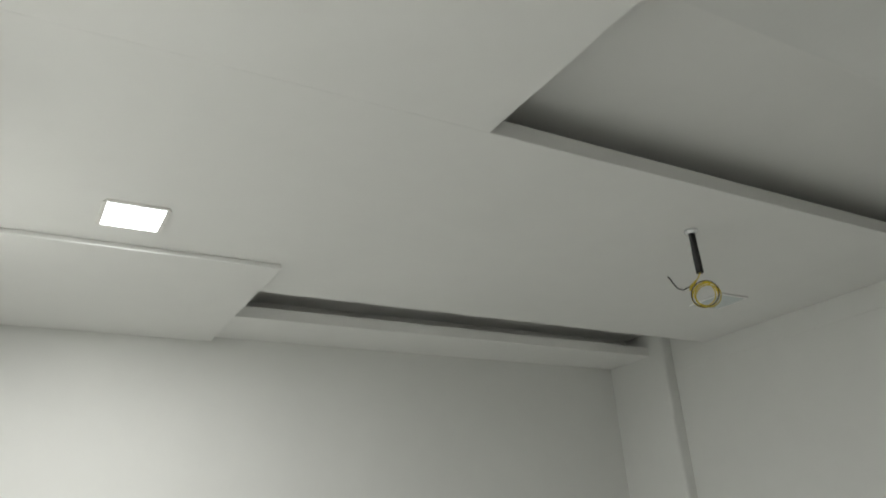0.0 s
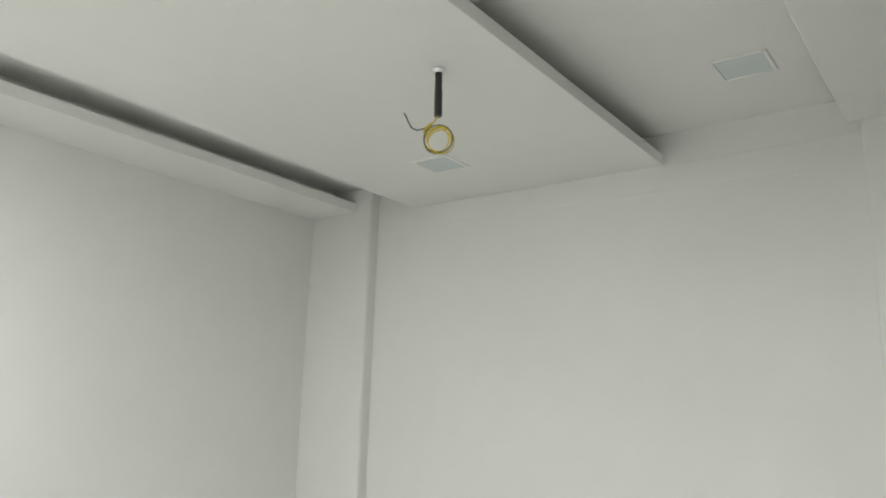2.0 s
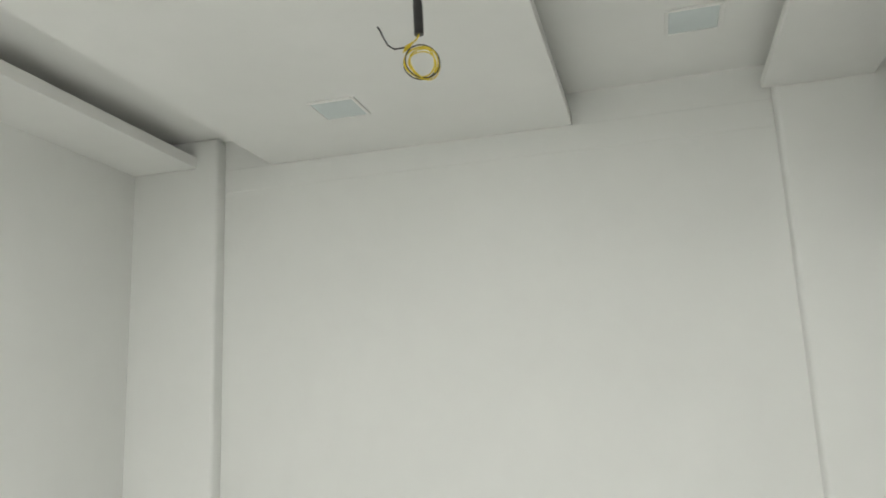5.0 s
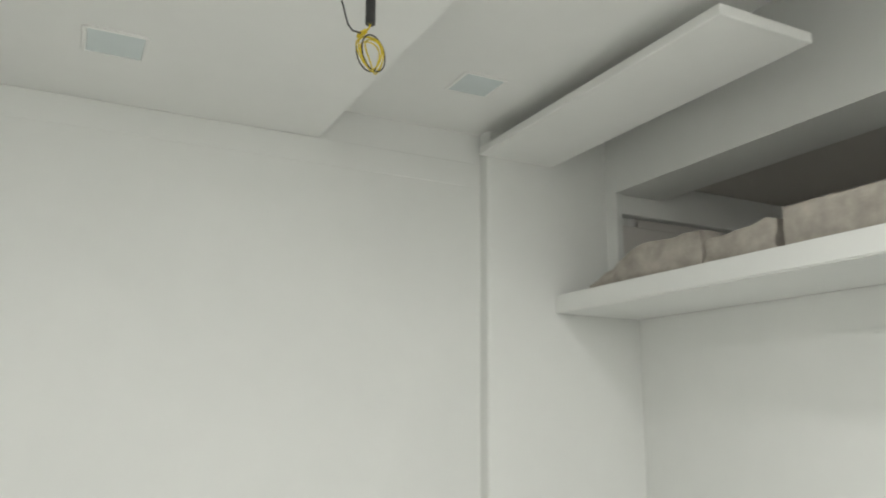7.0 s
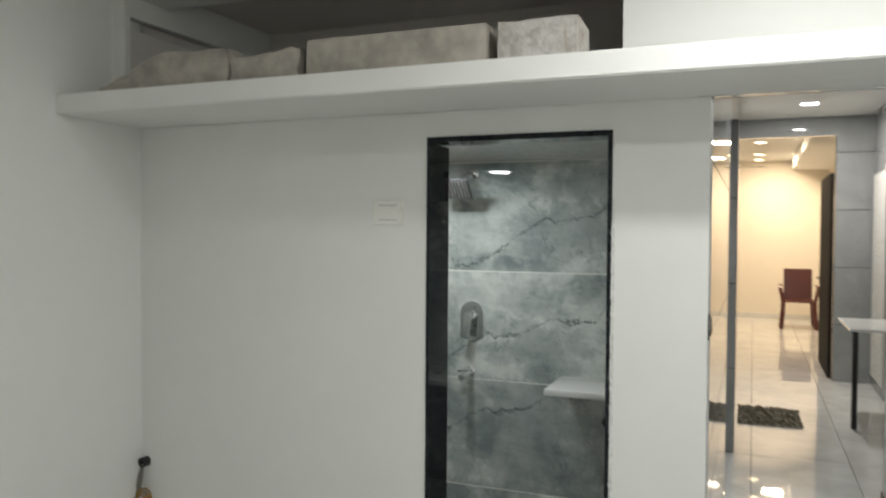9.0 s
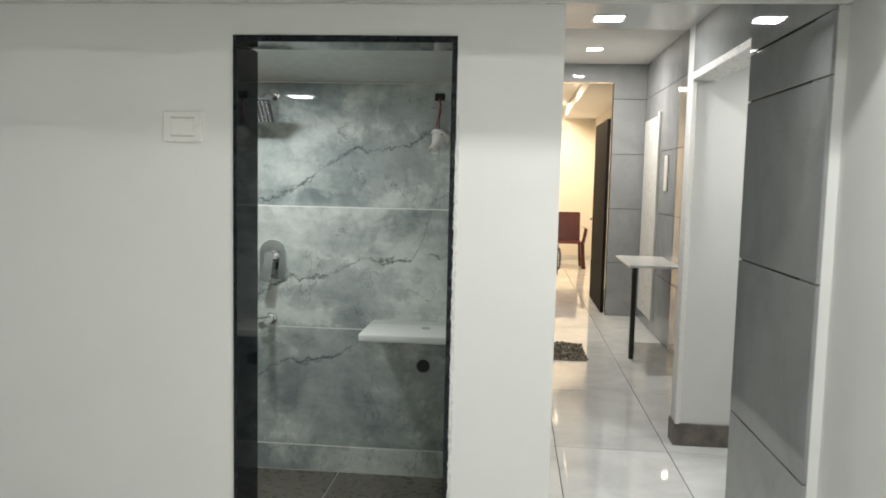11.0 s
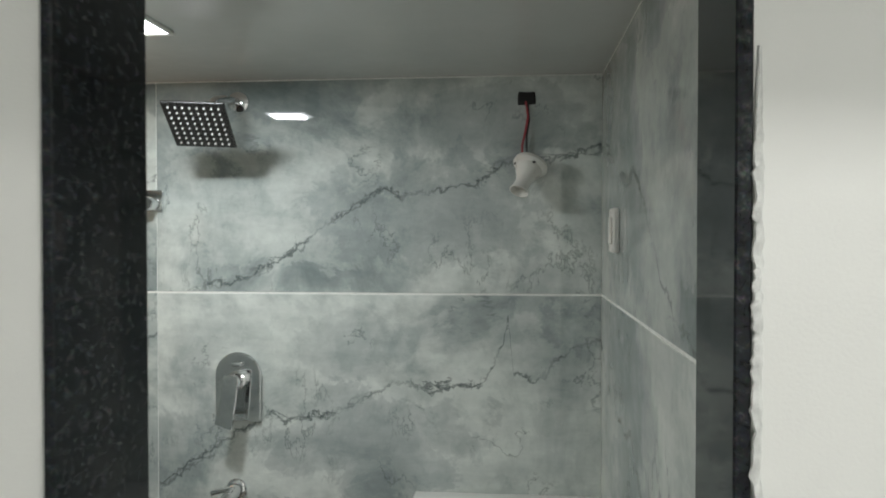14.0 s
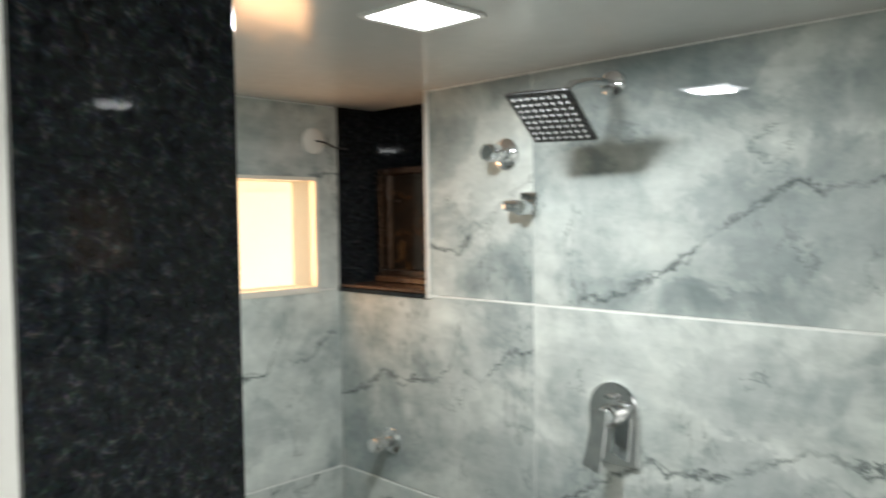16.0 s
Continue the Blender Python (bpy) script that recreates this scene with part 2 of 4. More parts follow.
def mottled(name):
    """Dark patterned pane with amber patches."""
    m, n, l, b = material(name, 0.12)
    p = position(n)
    f = noise_node(n, l, 13, 6, p, 0.8, 0.62)
    l.new(ramp(n, l, f, (0.42, (0.010, 0.008, 0.006)), (0.54, (0.022, 0.013, 0.007)), (0.68, (0.075, 0.040, 0.014))), b.inputs["Base Color"])
    bump(n, l, b, f, 0.3)
    return m


def mottled_block(name):
    """Flaking white coat over concrete, with upright rusty runs."""
    m, n, l, b = material(name, 0.8)
    p = position(n)
    f = noise_node(n, l, 26, 7, p, 0.5, 0.68)
    base = ramp(n, l, f, (0.36, (0.33, 0.31, 0.28)), (0.48, (0.43, 0.41, 0.38)), (0.60, (0.52, 0.505, 0.48)))
    run = n.new("ShaderNodeMapping")
    run.inputs["Scale"].default_value = (16, 16, 3)
    l.new(p, run.inputs[0])
    rust = ramp(n, l, noise_node(n, l, 1.0, 4, run.outputs[0], 0.3), (0.56, (0, 0, 0)), (0.68, (1, 1, 1)))
    l.new(mix(n, l, math_node(n, l, "MULTIPLY", rust, 0.6), base, (0.20, 0.13, 0.07)), b.inputs["Base Color"])
    bump(n, l, b, f, 0.6, 0.004)
    return m


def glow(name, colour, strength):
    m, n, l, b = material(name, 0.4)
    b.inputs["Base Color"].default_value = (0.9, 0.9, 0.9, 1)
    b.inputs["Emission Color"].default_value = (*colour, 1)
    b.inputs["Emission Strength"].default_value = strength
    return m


WHITE = paint("white_wall_paint", (0.74, 0.745, 0.72), 0.6)
CEIL = paint("white_ceiling_paint", (0.78, 0.78, 0.755), 0.65)
LOFT = paint("bare_grey_plaster", (0.60, 0.575, 0.54), 0.85)
GLOSSCEIL = plain("gloss_panel_ceiling", (0.62, 0.63, 0.61), 0.16, 0, 0.04, 3)
CREAM = paint("cream_wall_paint", (0.80, 0.76, 0.67), 0.5)
BLACKSTONE = granite("black_granite")
MARBLE = marble("grey_marble_tile", (0, 0, 0), "X")
MARBLE_SIDE = marble("grey_marble_tile_side", (4.3, 1.2, 0.7), "Y")
GROUT = plain("pale_grout", (0.80, 0.81, 0.78), 0.8, 0, 0.1, 40, 0.2)
DARKGROUT = plain("dark_grout", (0.055, 0.055, 0.052), 0.8, 0, 0.15, 40, 0.2)
GREYTILE = slab_tile("grey_gloss_wall_tile", (0.30, 0.31, 0.312), 0.016, 0.12)
FLOORTILE = slab_tile("white_vitrified_floor_tile", (0.70, 0.71, 0.69), 0.022, 0.1)
BATHFLOOR = slab_tile("dark_matt_floor_tile", (0.13, 0.122, 0.098), 0.35, 0.2)
CHROME = plain("chrome", (0.75, 0.76, 0.77), 0.07, 1.0, 0.03, 8)
STEEL = plain("dark_brushed_steel", (0.16, 0.16, 0.165), 0.28, 1.0, 0.1, 60)
NOZZLE = plain("pale_rubber", (0.62, 0.63, 0.62), 0.45, 0, 0.05, 30)
PLASTIC = plain("white_plastic", (0.78, 0.77, 0.73), 0.3, 0, 0.03, 6)
OFFPANEL = plain("unlit_diffuser", (0.62, 0.68, 0.68), 0.2, 0, 0.03, 6)
BLACKTUBE = plain("black_conduit", (0.018, 0.018, 0.018), 0.4, 0, 0.3, 50, 0.2)
BLACK = plain("black_paint", (0.012, 0.012, 0.013), 0.35, 0, 0.2, 20)
MATTBLACK = plain("matt_black_paint", (0.012, 0.011, 0.010), 0.75, 0, 0.2, 20, 0.0, 0.15)
GREYWIRE = plain("grey_wire", (0.20, 0.19, 0.17), 0.5, 0, 0.2, 50)
YELLOW = plain("yellow_wire", (0.62, 0.47, 0.02), 0.45, 0, 0.15, 60)
BROWNWIRE = plain("brown_yellow_wire", (0.26, 0.15, 0.03), 0.5, 0, 0.5, 40)
REDWIRE = plain("red_wire", (0.42, 0.06, 0.075), 0.5, 0, 0.15, 60)
WOOD = plain("dark_brown_wood", (0.020, 0.012, 0.008), 0.25, 0, 0.45, 14, 0.2)
BROWNGLASS = mottled("brown_mottled_pane")
SILLWOOD = plain("worn_brown_sill", (0.06, 0.032, 0.017), 0.25, 0, 0.35, 22, 0.2)
STAINED = mottled_block("brown_stained_pale_block")
SLOT = plain("grey_gap", (0.48, 0.48, 0.46), 0.6, 0, 0.05, 20)
SKIRT = plain("dark_worn_skirting", (0.15, 0.135, 0.115), 0.5, 0, 0.4, 12, 0.3)
MAROON = plain("maroon_plastic", (0.075, 0.013, 0.009), 0.32, 0, 0.1, 5)
MATFIBRE = plain("grey_brown_mat_fibre", (0.30, 0.27, 0.21), 0.95, 0, 0.5, 90, 1.0)
PACKING = plain("dusty_wrapped_block", (0.36, 0.33, 0.29), 0.75, 0, 0.28, 13, 0.6)
PLASTER = plain("torn_white_plaster", (0.66, 0.67, 0.65), 0.85, 0, 0.2, 70, 0.9)
CERAMIC = plain("white_ceramic", (0.80, 0.81, 0.79), 0.1, 0, 0.02, 5)
LIT = glow("lit_panel_diffuser", (0.93, 0.97, 1.0), 14)
LITWARM = glow("lit_warm_diffuser", (1.0, 0.78, 0.45), 12)
# emission stands in for warm light falling on the shaft wall
SHAFTGLOW = glow("glowing_shaft_wall", (1.0, 0.72, 0.40), 0.85)


# ---- mesh helpers ----
def add_box(bm, x0, y0, z0, x1, y1, z1, bevel=0.0, seg=1):
    made = bmesh.ops.create_cube(bm, size=1)["verts"]
    for v in made:
        v.co = Vector(((x0 + x1) / 2 + v.co.x * (x1 - x0), (y0 + y1) / 2 + v.co.y * (y1 - y0), (z0 + z1) / 2 + v.co.z * (z1 - z0)))
    if bevel:
        edges = {e for v in made for e in v.link_edges}
        bmesh.ops.bevel(bm, geom=list(edges), offset=bevel, segments=seg, affect="EDGES", profile=0.5)
    return bm


def box(x0, y0, z0, x1, y1, z1, bevel=0.0, seg=1):
    return add_box(bmesh.new(), x0, y0, z0, x1, y1, z1, bevel, seg)


def add_tube(bm, a, b, r0, r1=None, n=20, cap=True):
    a, b = Vector(a), Vector(b)
    r1 = r0 if r1 is None else r1
    turn = (b - a).to_track_quat("Z", "Y").to_matrix().to_4x4()
    bmesh.ops.create_cone(bm, cap_ends=cap, segments=n, radius1=r0, radius2=r1, depth=(b - a).length,
                          matrix=Matrix.Translation((a + b) / 2) @ turn)
    return bm


def tube(a, b, r0, r1=None, n=20):
    return add_tube(bmesh.new(), a, b, r0, r1, n)


def add_lathe(bm, profile, m, n=28):
    """Turns (radius, height) pairs round the z axis of m."""
    rings = [[bm.verts.new(m @ Vector((r * math.cos(2 * math.pi * i / n), r * math.sin(2 * math.pi * i / n), h))) for i in range(n)] for r, h in profile]
    for p, q in zip(rings, rings[1:]):
        for i in range(n):
            bm.faces.new((p[i], p[(i + 1) % n], q[(i + 1) % n], q[i]))
    bm.faces.new(list(reversed(rings[0])))
    bm.faces.new(rings[-1])
    bmesh.ops.recalc_face_normals(bm, faces=bm.faces[:])
    return bm


def add_wire(bm, pts, r, n=8):
    """A round wire along the points."""
    pts = [Vector(p) for p in pts]
    rings = []
    side = None
    for i, p in enumerate(pts):
        d = (pts[min(i + 1, len(pts) - 1)] - pts[max(i - 1, 0)]).normalized()
        if side is None:
            side = d.orthogonal().normalized()
        side = (side - d * side.dot(d)).normalized()
        other = d.cross(side)
        rings.append([bm.verts.new(p + r * (math.cos(2 * math.pi * k / n) * side + math.sin(2 * math.pi * k / n) * other)) for k in range(n)])
    for a, b in zip(rings, rings[1:]):
        for k in range(n):
            bm.faces.new((a[k], a[(k + 1) % n], b[(k + 1) % n], b[k]))
    bm.faces.new(list(reversed(rings[0])))
    bm.faces.new(rings[-1])
    return bm


def add_prism(bm, outline, m, depth):
    """A flat outline of (x, y) pushed out to depth along z of m."""
    low = [bm.verts.new(m @ Vector((x, y, 0))) for x, y in outline]
    top = [bm.verts.new(m @ Vector((x, y, depth))) for x, y in outline]
    bm.faces.new(list(reversed(low)))
    bm.faces.new(top)
    for i in range(len(outline)):
        j = (i + 1) % len(outline)
        bm.faces.new((low[i], low[j], top[j], top[i]))
    bmesh.ops.recalc_face_normals(bm, faces=bm.faces[:])
    return bm


def mesh(name, bm, mat, smooth=False):
    me = bpy.data.meshes.new(name)
    bm.to_mesh(me)
    bm.free()
    me.materials.append(mat)
    if smooth:
        me.shade_smooth()
        me.set_sharp_from_angle(angle=radians(40))
    return me


def part(name, bm, mat, parent, label="", smooth=False):
    ob = new(name, mesh(name, bm, mat, smooth))
    ob.parent = parent
    if label:
        ob["label"] = label
    return ob


def solid(name, bm, mat, label="", category="", kind="", group="", smooth=False):
    return tagged(new(name, mesh(name, bm, mat, smooth)), label, category, group, kind)


def thing(name, label, category, group=""):
    return tagged(new(name), label, category, group)


def setting(name, bm, mat, label="", category="", smooth=False):
    return solid(name, bm, mat, label, category, "structure", smooth=smooth)


# ---- the bedroom's shell ----
XB, XP, XD, YA = -1.43, -1.365, 1.78, -3.30
TOP = 3.0

setting("floor", box(-1.6, -3.45, -0.12, 1.95, 0.0, -0.006), DARKGROUT, "white polished vitrified tile floor", "floor")
setting("wall_west", box(XB - 0.15, YA - 0.15, -0.1, XB, 0.0, TOP), WHITE, "plain white painted plaster wall", "wall")
setting("pilaster_1", box(XB - 0.06, YA - 0.06, -0.06, XP, -2.905, 2.727, 0.016, 4), WHITE, "white plastered column beside the corner", "pilaster", True)
setting("pilaster_2", box(XB - 0.06, -0.757, -0.06, XP, 0.03, TOP + 0.05, 0.016, 4), WHITE, "white plastered column beside the loft", "pilaster", True)
setting("wall_south", box(XB, YA - 0.15, -0.1, XD + 0.15, YA, TOP), WHITE, "plain white painted plaster wall", "wall")
setting("wall_east", box(XD, YA, -0.1, XD + 0.15, 0.0, TOP), WHITE, "plain white painted plaster wall", "wall")
setting("trim", box(XB - 0.004, -2.905, 2.5, XB + 0.002, -0.757, 2.6, 0.0025, 3), WHITE, "thin raised plaster band under the ceiling", "trim")

DW, DH = 0.681, 1.902          # bathroom doorway
PL, PR = 0.992, 1.750  # passage opening
SZ0, SZ1, SY = 1.995, 2.07, -0.442  # loft slab

bm = bmesh.new()
add_box(bm, XB - 0.15, 0, -0.1, 0, 0.16, SZ0)
add_box(bm, DW, 0, -0.1, PL, 0.16, SZ0)
add_box(bm, 0, 0, DH, DW, 0.16, SZ0)
add_box(bm, PR, 0, -0.1, XD + 0.15, 0.16, SZ0)
setting("wall_north", bm, WHITE, "white painted wall with bathroom doorway and passage opening", "wall")

# loft: slab, upper wall with the long opening, and the dark space behind
LY, LX0, LX1, LZ = -0.16, -1.296, 0.735, 2.53
slab = box(XP, SY, SZ0, XD, 0.0, SZ1)
bmesh.ops.bevel(slab, geom=slab.edges[:], offset=0.005, segments=2, affect="EDGES")
add_box(slab, XP - 0.13, 0.0005, SZ0 + 0.001, PL - 0.06, 1.55, SZ1 - 0.001)
loft_slab = setting("loft_slab", slab, WHITE, "white painted concrete loft shelf slab", "loft shelf")
bm = bmesh.new()
add_box(bm, XP, LY, SZ1, LX0, LY + 0.03, LZ)
add_box(bm, LX1, LY, SZ1, XD, LY + 0.11, LZ)
add_box(bm, XP, LY, LZ, XD, 0.11, TOP)
setting("wall_loft", bm, WHITE, "white wall with a long open loft slot", "wall")
setting("wall_over_passage", box(PL - 0.05, -0.048, SZ1 + 0.001, XD, -0.0005, TOP), WHITE, "white plaster above the passage opening", "wall")
setting("wall_loft_back", box(XP - 0.13, 0.90, SZ1, PL - 0.06, 1.0, 2.70), LOFT, "bare grey plaster at the back of the loft", "wall")
end_wall = setting("wall_loft_side", box(XP - 0.13, 0.001, SZ1, XP, 0.90, 2.70), LOFT, "bare grey plaster loft end with a deep groove", "wall")
part("lower_facing", box(XP + 0.001, LY + 0.031, SZ1, -1.318, 0.899, 2.395, 0.003), LOFT, end_wall)
part("upper_band", box(XP + 0.001, LY + 0.031, 2.445, -1.312, 0.899, 2.609, 0.003), WHITE, end_wall, "whitewashed band above the groove")
setting("wall_loft_east", box(LX1 + 0.12, LY + 0.111, SZ1, LX1 + 0.2, 0.90, 2.61), LOFT, "bare grey plaster loft end", "wall")
setting("ceiling_loft", box(XP - 0.13, 0.1105, 2.61, PL - 0.06, 1.0, 2.70), LOFT, "bare grey loft ceiling", "ceiling")

# ceilings: boards at two levels with unlit coves
PZ, RZ = 2.6, 2.727
REC_X = 0.64
bm = bmesh.new()
add_box(bm, XB, -2.69, PZ, XD, -1.45, PZ + 0.045, 0.0015)
add_box(bm, REC_X, -1.45, PZ, XD, -0.8, PZ + 0.045)
add_box(bm, 0.81, YA, PZ, XD, -2.69, PZ + 0.045)
add_box(bm, XB, -2.69, PZ + 0.045, 0.81, -2.63, RZ)
add_box(bm, REC_X + 0.1, -1.6, PZ + 0.045, REC_X + 0.14, -0.8, RZ)
add_box(bm, REC_X, -0.8, PZ, XD, -0.78, TOP)
setting("ceiling", bm, CEIL, "white painted gypsum board false ceiling", "ceiling")
setting("ceiling_recess", box(XB, -1.62, RZ, REC_X + 0.14, -0.66, RZ + 0.008), CEIL, "raised white gypsum ceiling panel with an unlit cove", "ceiling")
setting("ceiling_slot", box(XB, -3.16, RZ, 0.85, -2.63, RZ + 0.03), CEIL, "raised gypsum board over the cove slot", "ceiling")
setting("ceiling_soffit", add_box(box(XP, YA, 2.603, 0.81, -3.0, 2.65, 0.0015), XP, YA, 2.65, 0.81, -3.16, RZ + 0.03), CEIL, "white gypsum cove ledge along the wall", "ceiling")
setting("ceiling_drop", box(0.815, YA, 2.583, XD, -2.415, 2.5995, 0.003), CEIL, "slightly lowered white gypsum ceiling panel", "ceiling")
setting("ceiling_slab", box(XB - 0.15, YA - 0.15, TOP, XD + 0.15, 1.6, TOP + 0.12), CEIL, "plastered concrete slab", "ceiling")
setting("cove_ledge", box(XP, -0.797, 2.617, -0.09, -0.445, 2.650, 0.004, 2), CEIL, "white gypsum cove ledge ending free in the air", "cove ledge")
setting("cove_back", box(XP, -0.655, 2.650, -0.28, -0.62, TOP), CEIL, "white upright board behind the cove", "cove ledge")


# ---- the bathroom's shell ----
BX0, BX1, BY0, BY1, BZ = -1.37, 0.697, 0.189, 1.383, 1.935
WX1, WZ0 = -0.953, 1.337     # dark window in the back wall
NY0, NY1, NZ0, NZ1 = 1.005, 1.285, 1.347, 1.689   # lamplit opening in the side wall

back = setting("wall_bath_back", box(WX1, BY1 + 0.0015, -0.1, BX1 + 0.2, BY1 + 0.16, BZ), GROUT, "grey marbled porcelain tile wall with pale joints", "tiled wall")
bm = box(BX0 - 0.15, BY1 + 0.0015, -0.1, WX1, BY1 + 0.16, WZ0 - 0.012)
part("masonry", bm, GROUT, back)
side = setting("wall_bath_west", box(BX0 - 0.12, BY0, -0.1, BX0 - 0.0015, NY0 - 0.008, BZ), GROUT, "grey marbled porcelain tile wall with a small lit opening", "tiled wall")
bm = bmesh.new()
add_box(bm, BX0 - 0.12, NY1 + 0.006, -0.1, BX0 - 0.0015, BY1, BZ)
add_box(bm, BX0 - 0.12, NY0 - 0.008, -0.1, BX0 - 0.0015, NY1 + 0.006, NZ0 - 0.008)
add_box(bm, BX0 - 0.12, NY0 - 0.008, NZ1 + 0.006, BX0 - 0.0015, NY1 + 0.006, BZ)
part("masonry", bm, GROUT, side)
east = setting("wall_bath_east", box(BX1 + 0.0015, BY0, -0.1, PL - 0.05, BY1 + 0.0015, BZ), GROUT, "grey marbled porcelain tile wall", "tiled wall")
bath_floor = setting("floor_bath", box(BX0, BY0, -0.1, BX1 + 0.01, BY1 + 0.01, -0.004), GROUT, "dark matt tile bathroom floor", "floor")
setting("ceiling_bath", box(BX0 - 0.12, BY0, BZ, BX1 + 0.1, BY1 + 0.16, BZ + 0.03), GLOSSCEIL, "glossy white panel bathroom ceiling", "ceiling")
front = setting("wall_bath_south", box(BX0, 0.16, -0.1, -0.002, 0.177, BZ), MARBLE, "grey marbled tile wall beside the bathroom door", "tiled wall")

# warm opening: sides, and a self-glowing board for the lit shaft wall beyond
bm = bmesh.new()
add_box(bm, BX0 - 0.125, NY0 - 0.02, NZ0 - 0.02, BX0 + 0.003, NY1 + 0.012, NZ0)
add_box(bm, BX0 - 0.125, NY0 - 0.02, NZ1, BX0 + 0.003, NY1 + 0.012, NZ1 + 0.012)
add_box(bm, BX0 - 0.125, NY0 - 0.02, NZ0, BX0 + 0.003, NY0, NZ1)
add_box(bm, BX0 - 0.125, NY1, NZ0, BX0 + 0.003, NY1 + 0.012, NZ1)
setting("window_1", bm, CREAM, "small opening with cream sides, lit warm yellow from beyond", "window")
setting("backdrop", box(-1.54, 0.9, 1.25, -1.52, 1.379, 1.8), SHAFTGLOW, "shaft wall beyond, made to glow warm yellow by itself", "backdrop")

# dark window: deep granite sides and a brown wooden frame
win = setting("window_2", box(BX0 - 0.02, BY1 - 0.004, WZ0 - 0.012, WX1 + 0.012, BY1 + 0.27, WZ0), BLACKSTONE, "deep dark granite window recess with a brown wooden frame", "window")
bm = bmesh.new()
add_box(bm, BX0 - 0.02, BY1 + 0.0, WZ0, BX0 - 0.001, BY1 + 0.27, BZ)
add_box(bm, WX1, BY1 + 0.16, WZ0, WX1 + 0.012, BY1 + 0.27, BZ)
add_box(bm, BX0, BY1 + 0.27, WZ0 - 0.012, WX1 + 0.01, BY1 + 0.29, BZ)
add_box(bm, BX0, BY1 + 0.16, BZ, WX1 + 0.01, BY1 + 0.29, BZ + 0.02)
part("recess", bm, BLACKSTONE, win)
FY, FX, FZ = BY1 + 0.15, BX0 + 0.015, 1.735
for name, x0, z0, x1, z1 in (("stile", FX, WZ0, FX + 0.03, FZ), ("bottom_rail", FX + 0.03, WZ0, WX1, WZ0 + 0.055), ("top_rail", FX + 0.03, FZ - 0.022, WX1, FZ)):
    part(name, box(x0, FY, z0, x1, FY + 0.05, z1, 0.005, 2), WOOD, win, "dark brown wooden window frame")
part("inner_bead", box(FX + 0.045, FY + 0.012, WZ0 + 0.055, FX + 0.058, FY + 0.05, FZ - 0.022, 0.003), SILLWOOD, win, "thin brown bead")
part("sill", box(BX0, BY1 - 0.003, WZ0 + 0.0005, WX1, FY - 0.001, WZ0 + 0.012, 0.003), SILLWOOD, win, "worn brown sill board")
part("sill_step", box(FX + 0.03, FY - 0.035, WZ0 + 0.0125, WX1, FY - 0.001, WZ0 + 0.034, 0.004), SILLWOOD, win, "worn brown sill board")
part("pane", box(FX + 0.058, FY + 0.025, WZ0 + 0.055, WX1, FY + 0.032, FZ - 0.022), BROWNGLASS, win, "brown patterned pane")
part("glazing_bar", box(FX + 0.058, FY + 0.014, 1.62, FX + 0.11, FY + 0.0245, 1.628, 0.002), WOOD, win)
part("trim", box(WX1, BY1 - 0.006, WZ0 - 0.012, WX1 + 0.014, BY1 + 0.012, BZ, 0.002), PLASTIC, win, "pale edge strip")

# granite door lining
lining = setting("door_1", box(0.0, -0.006, 0, 0.012, 0.188, DH - 0.02, 0.0006), BLACKSTONE, "doorway lined with speckled black granite, no door leaf", "doorway")
part("jamb", box(DW - 0.016, -0.004, 0, DW, 0.085, DH - 0.02, 0.002), BLACKSTONE, lining)
part("jamb", box(DW - 0.006, 0.0852, 0, DW + 0.012, 0.188, DH - 0.012, 0.002), BLACKSTONE, lining)
part("lintel", box(0.0, -0.006, DH - 0.02, DW, 0.085, DH, 0.0006), BLACKSTONE, lining)
part("lintel", box(0.0, 0.0852, DH - 0.012, DW, 0.188, DH, 0.0006), BLACKSTONE, lining)
part("threshold", box(0.02, 0.0, -0.01, DW - 0.016, 0.18, 0.012, 0.003), BLACKSTONE, lining)
# broken plaster edge along one side of the lining
bm = bmesh.new()
cols = []
for i in range(331):
    z = 0.02 + i * 0.005
    k = noise.noise(Vector((0.3, 2.0, z * 55))) * 0.5 + noise.noise(Vector((4.1, 0.0, z * 160))) * 0.5
    q = noise.noise(Vector((7.7, 1.0, z * 90)))
    fade_in = min(1.0, max(0.0, (1.672 - z) / 0.12))
    inner = DW + 0.004 - (0.005 + 0.006 * max(-0.6, k)) * fade_in
    cols.append([bm.verts.new(Vector(c)) for c in ((inner, -0.001 - 0.0055 * fade_in, z), (inner + 0.0012, -0.002 - (0.006 + 0.003 * q) * fade_in, z), (DW + 0.0055, -0.002 - (0.005 + 0.002 * k) * fade_in, z), (DW + 0.008 + (0.002 + 0.003 * q) * fade_in, -0.0003, z))])
for a, b in zip(cols, cols[1:]):
    for k in range(3):
        bm.faces.new((a[k], a[k + 1], b[k + 1], b[k]))
part("plaster_edge", bm, PLASTER, lining, "ragged broken white plaster edge")


# ---- the passage's shell ----
RN, RX, RE, EY, CX = 1.738, 1.815, 1.92, 6.35, 2.27
setting("floor_passage", box(0.6, 0.0, -0.12, 3.4, 13.2, -0.006), DARKGROUT, "white polished vitrified tile floor", "floor")
left = setting("wall_passage_west", box(PL - 0.05, 0.16, -0.1, PL - 0.012, EY, 2.9), DARKGROUT, "glossy grey tiled passage wall", "tiled wall")
setting("wall_passage_upper", box(PL - 0.058, 0.0005, SZ1 + 0.001, PL - 0.002, 0.16, 2.35), GREYTILE, "grey tiled strip above the opening", "tiled wall")
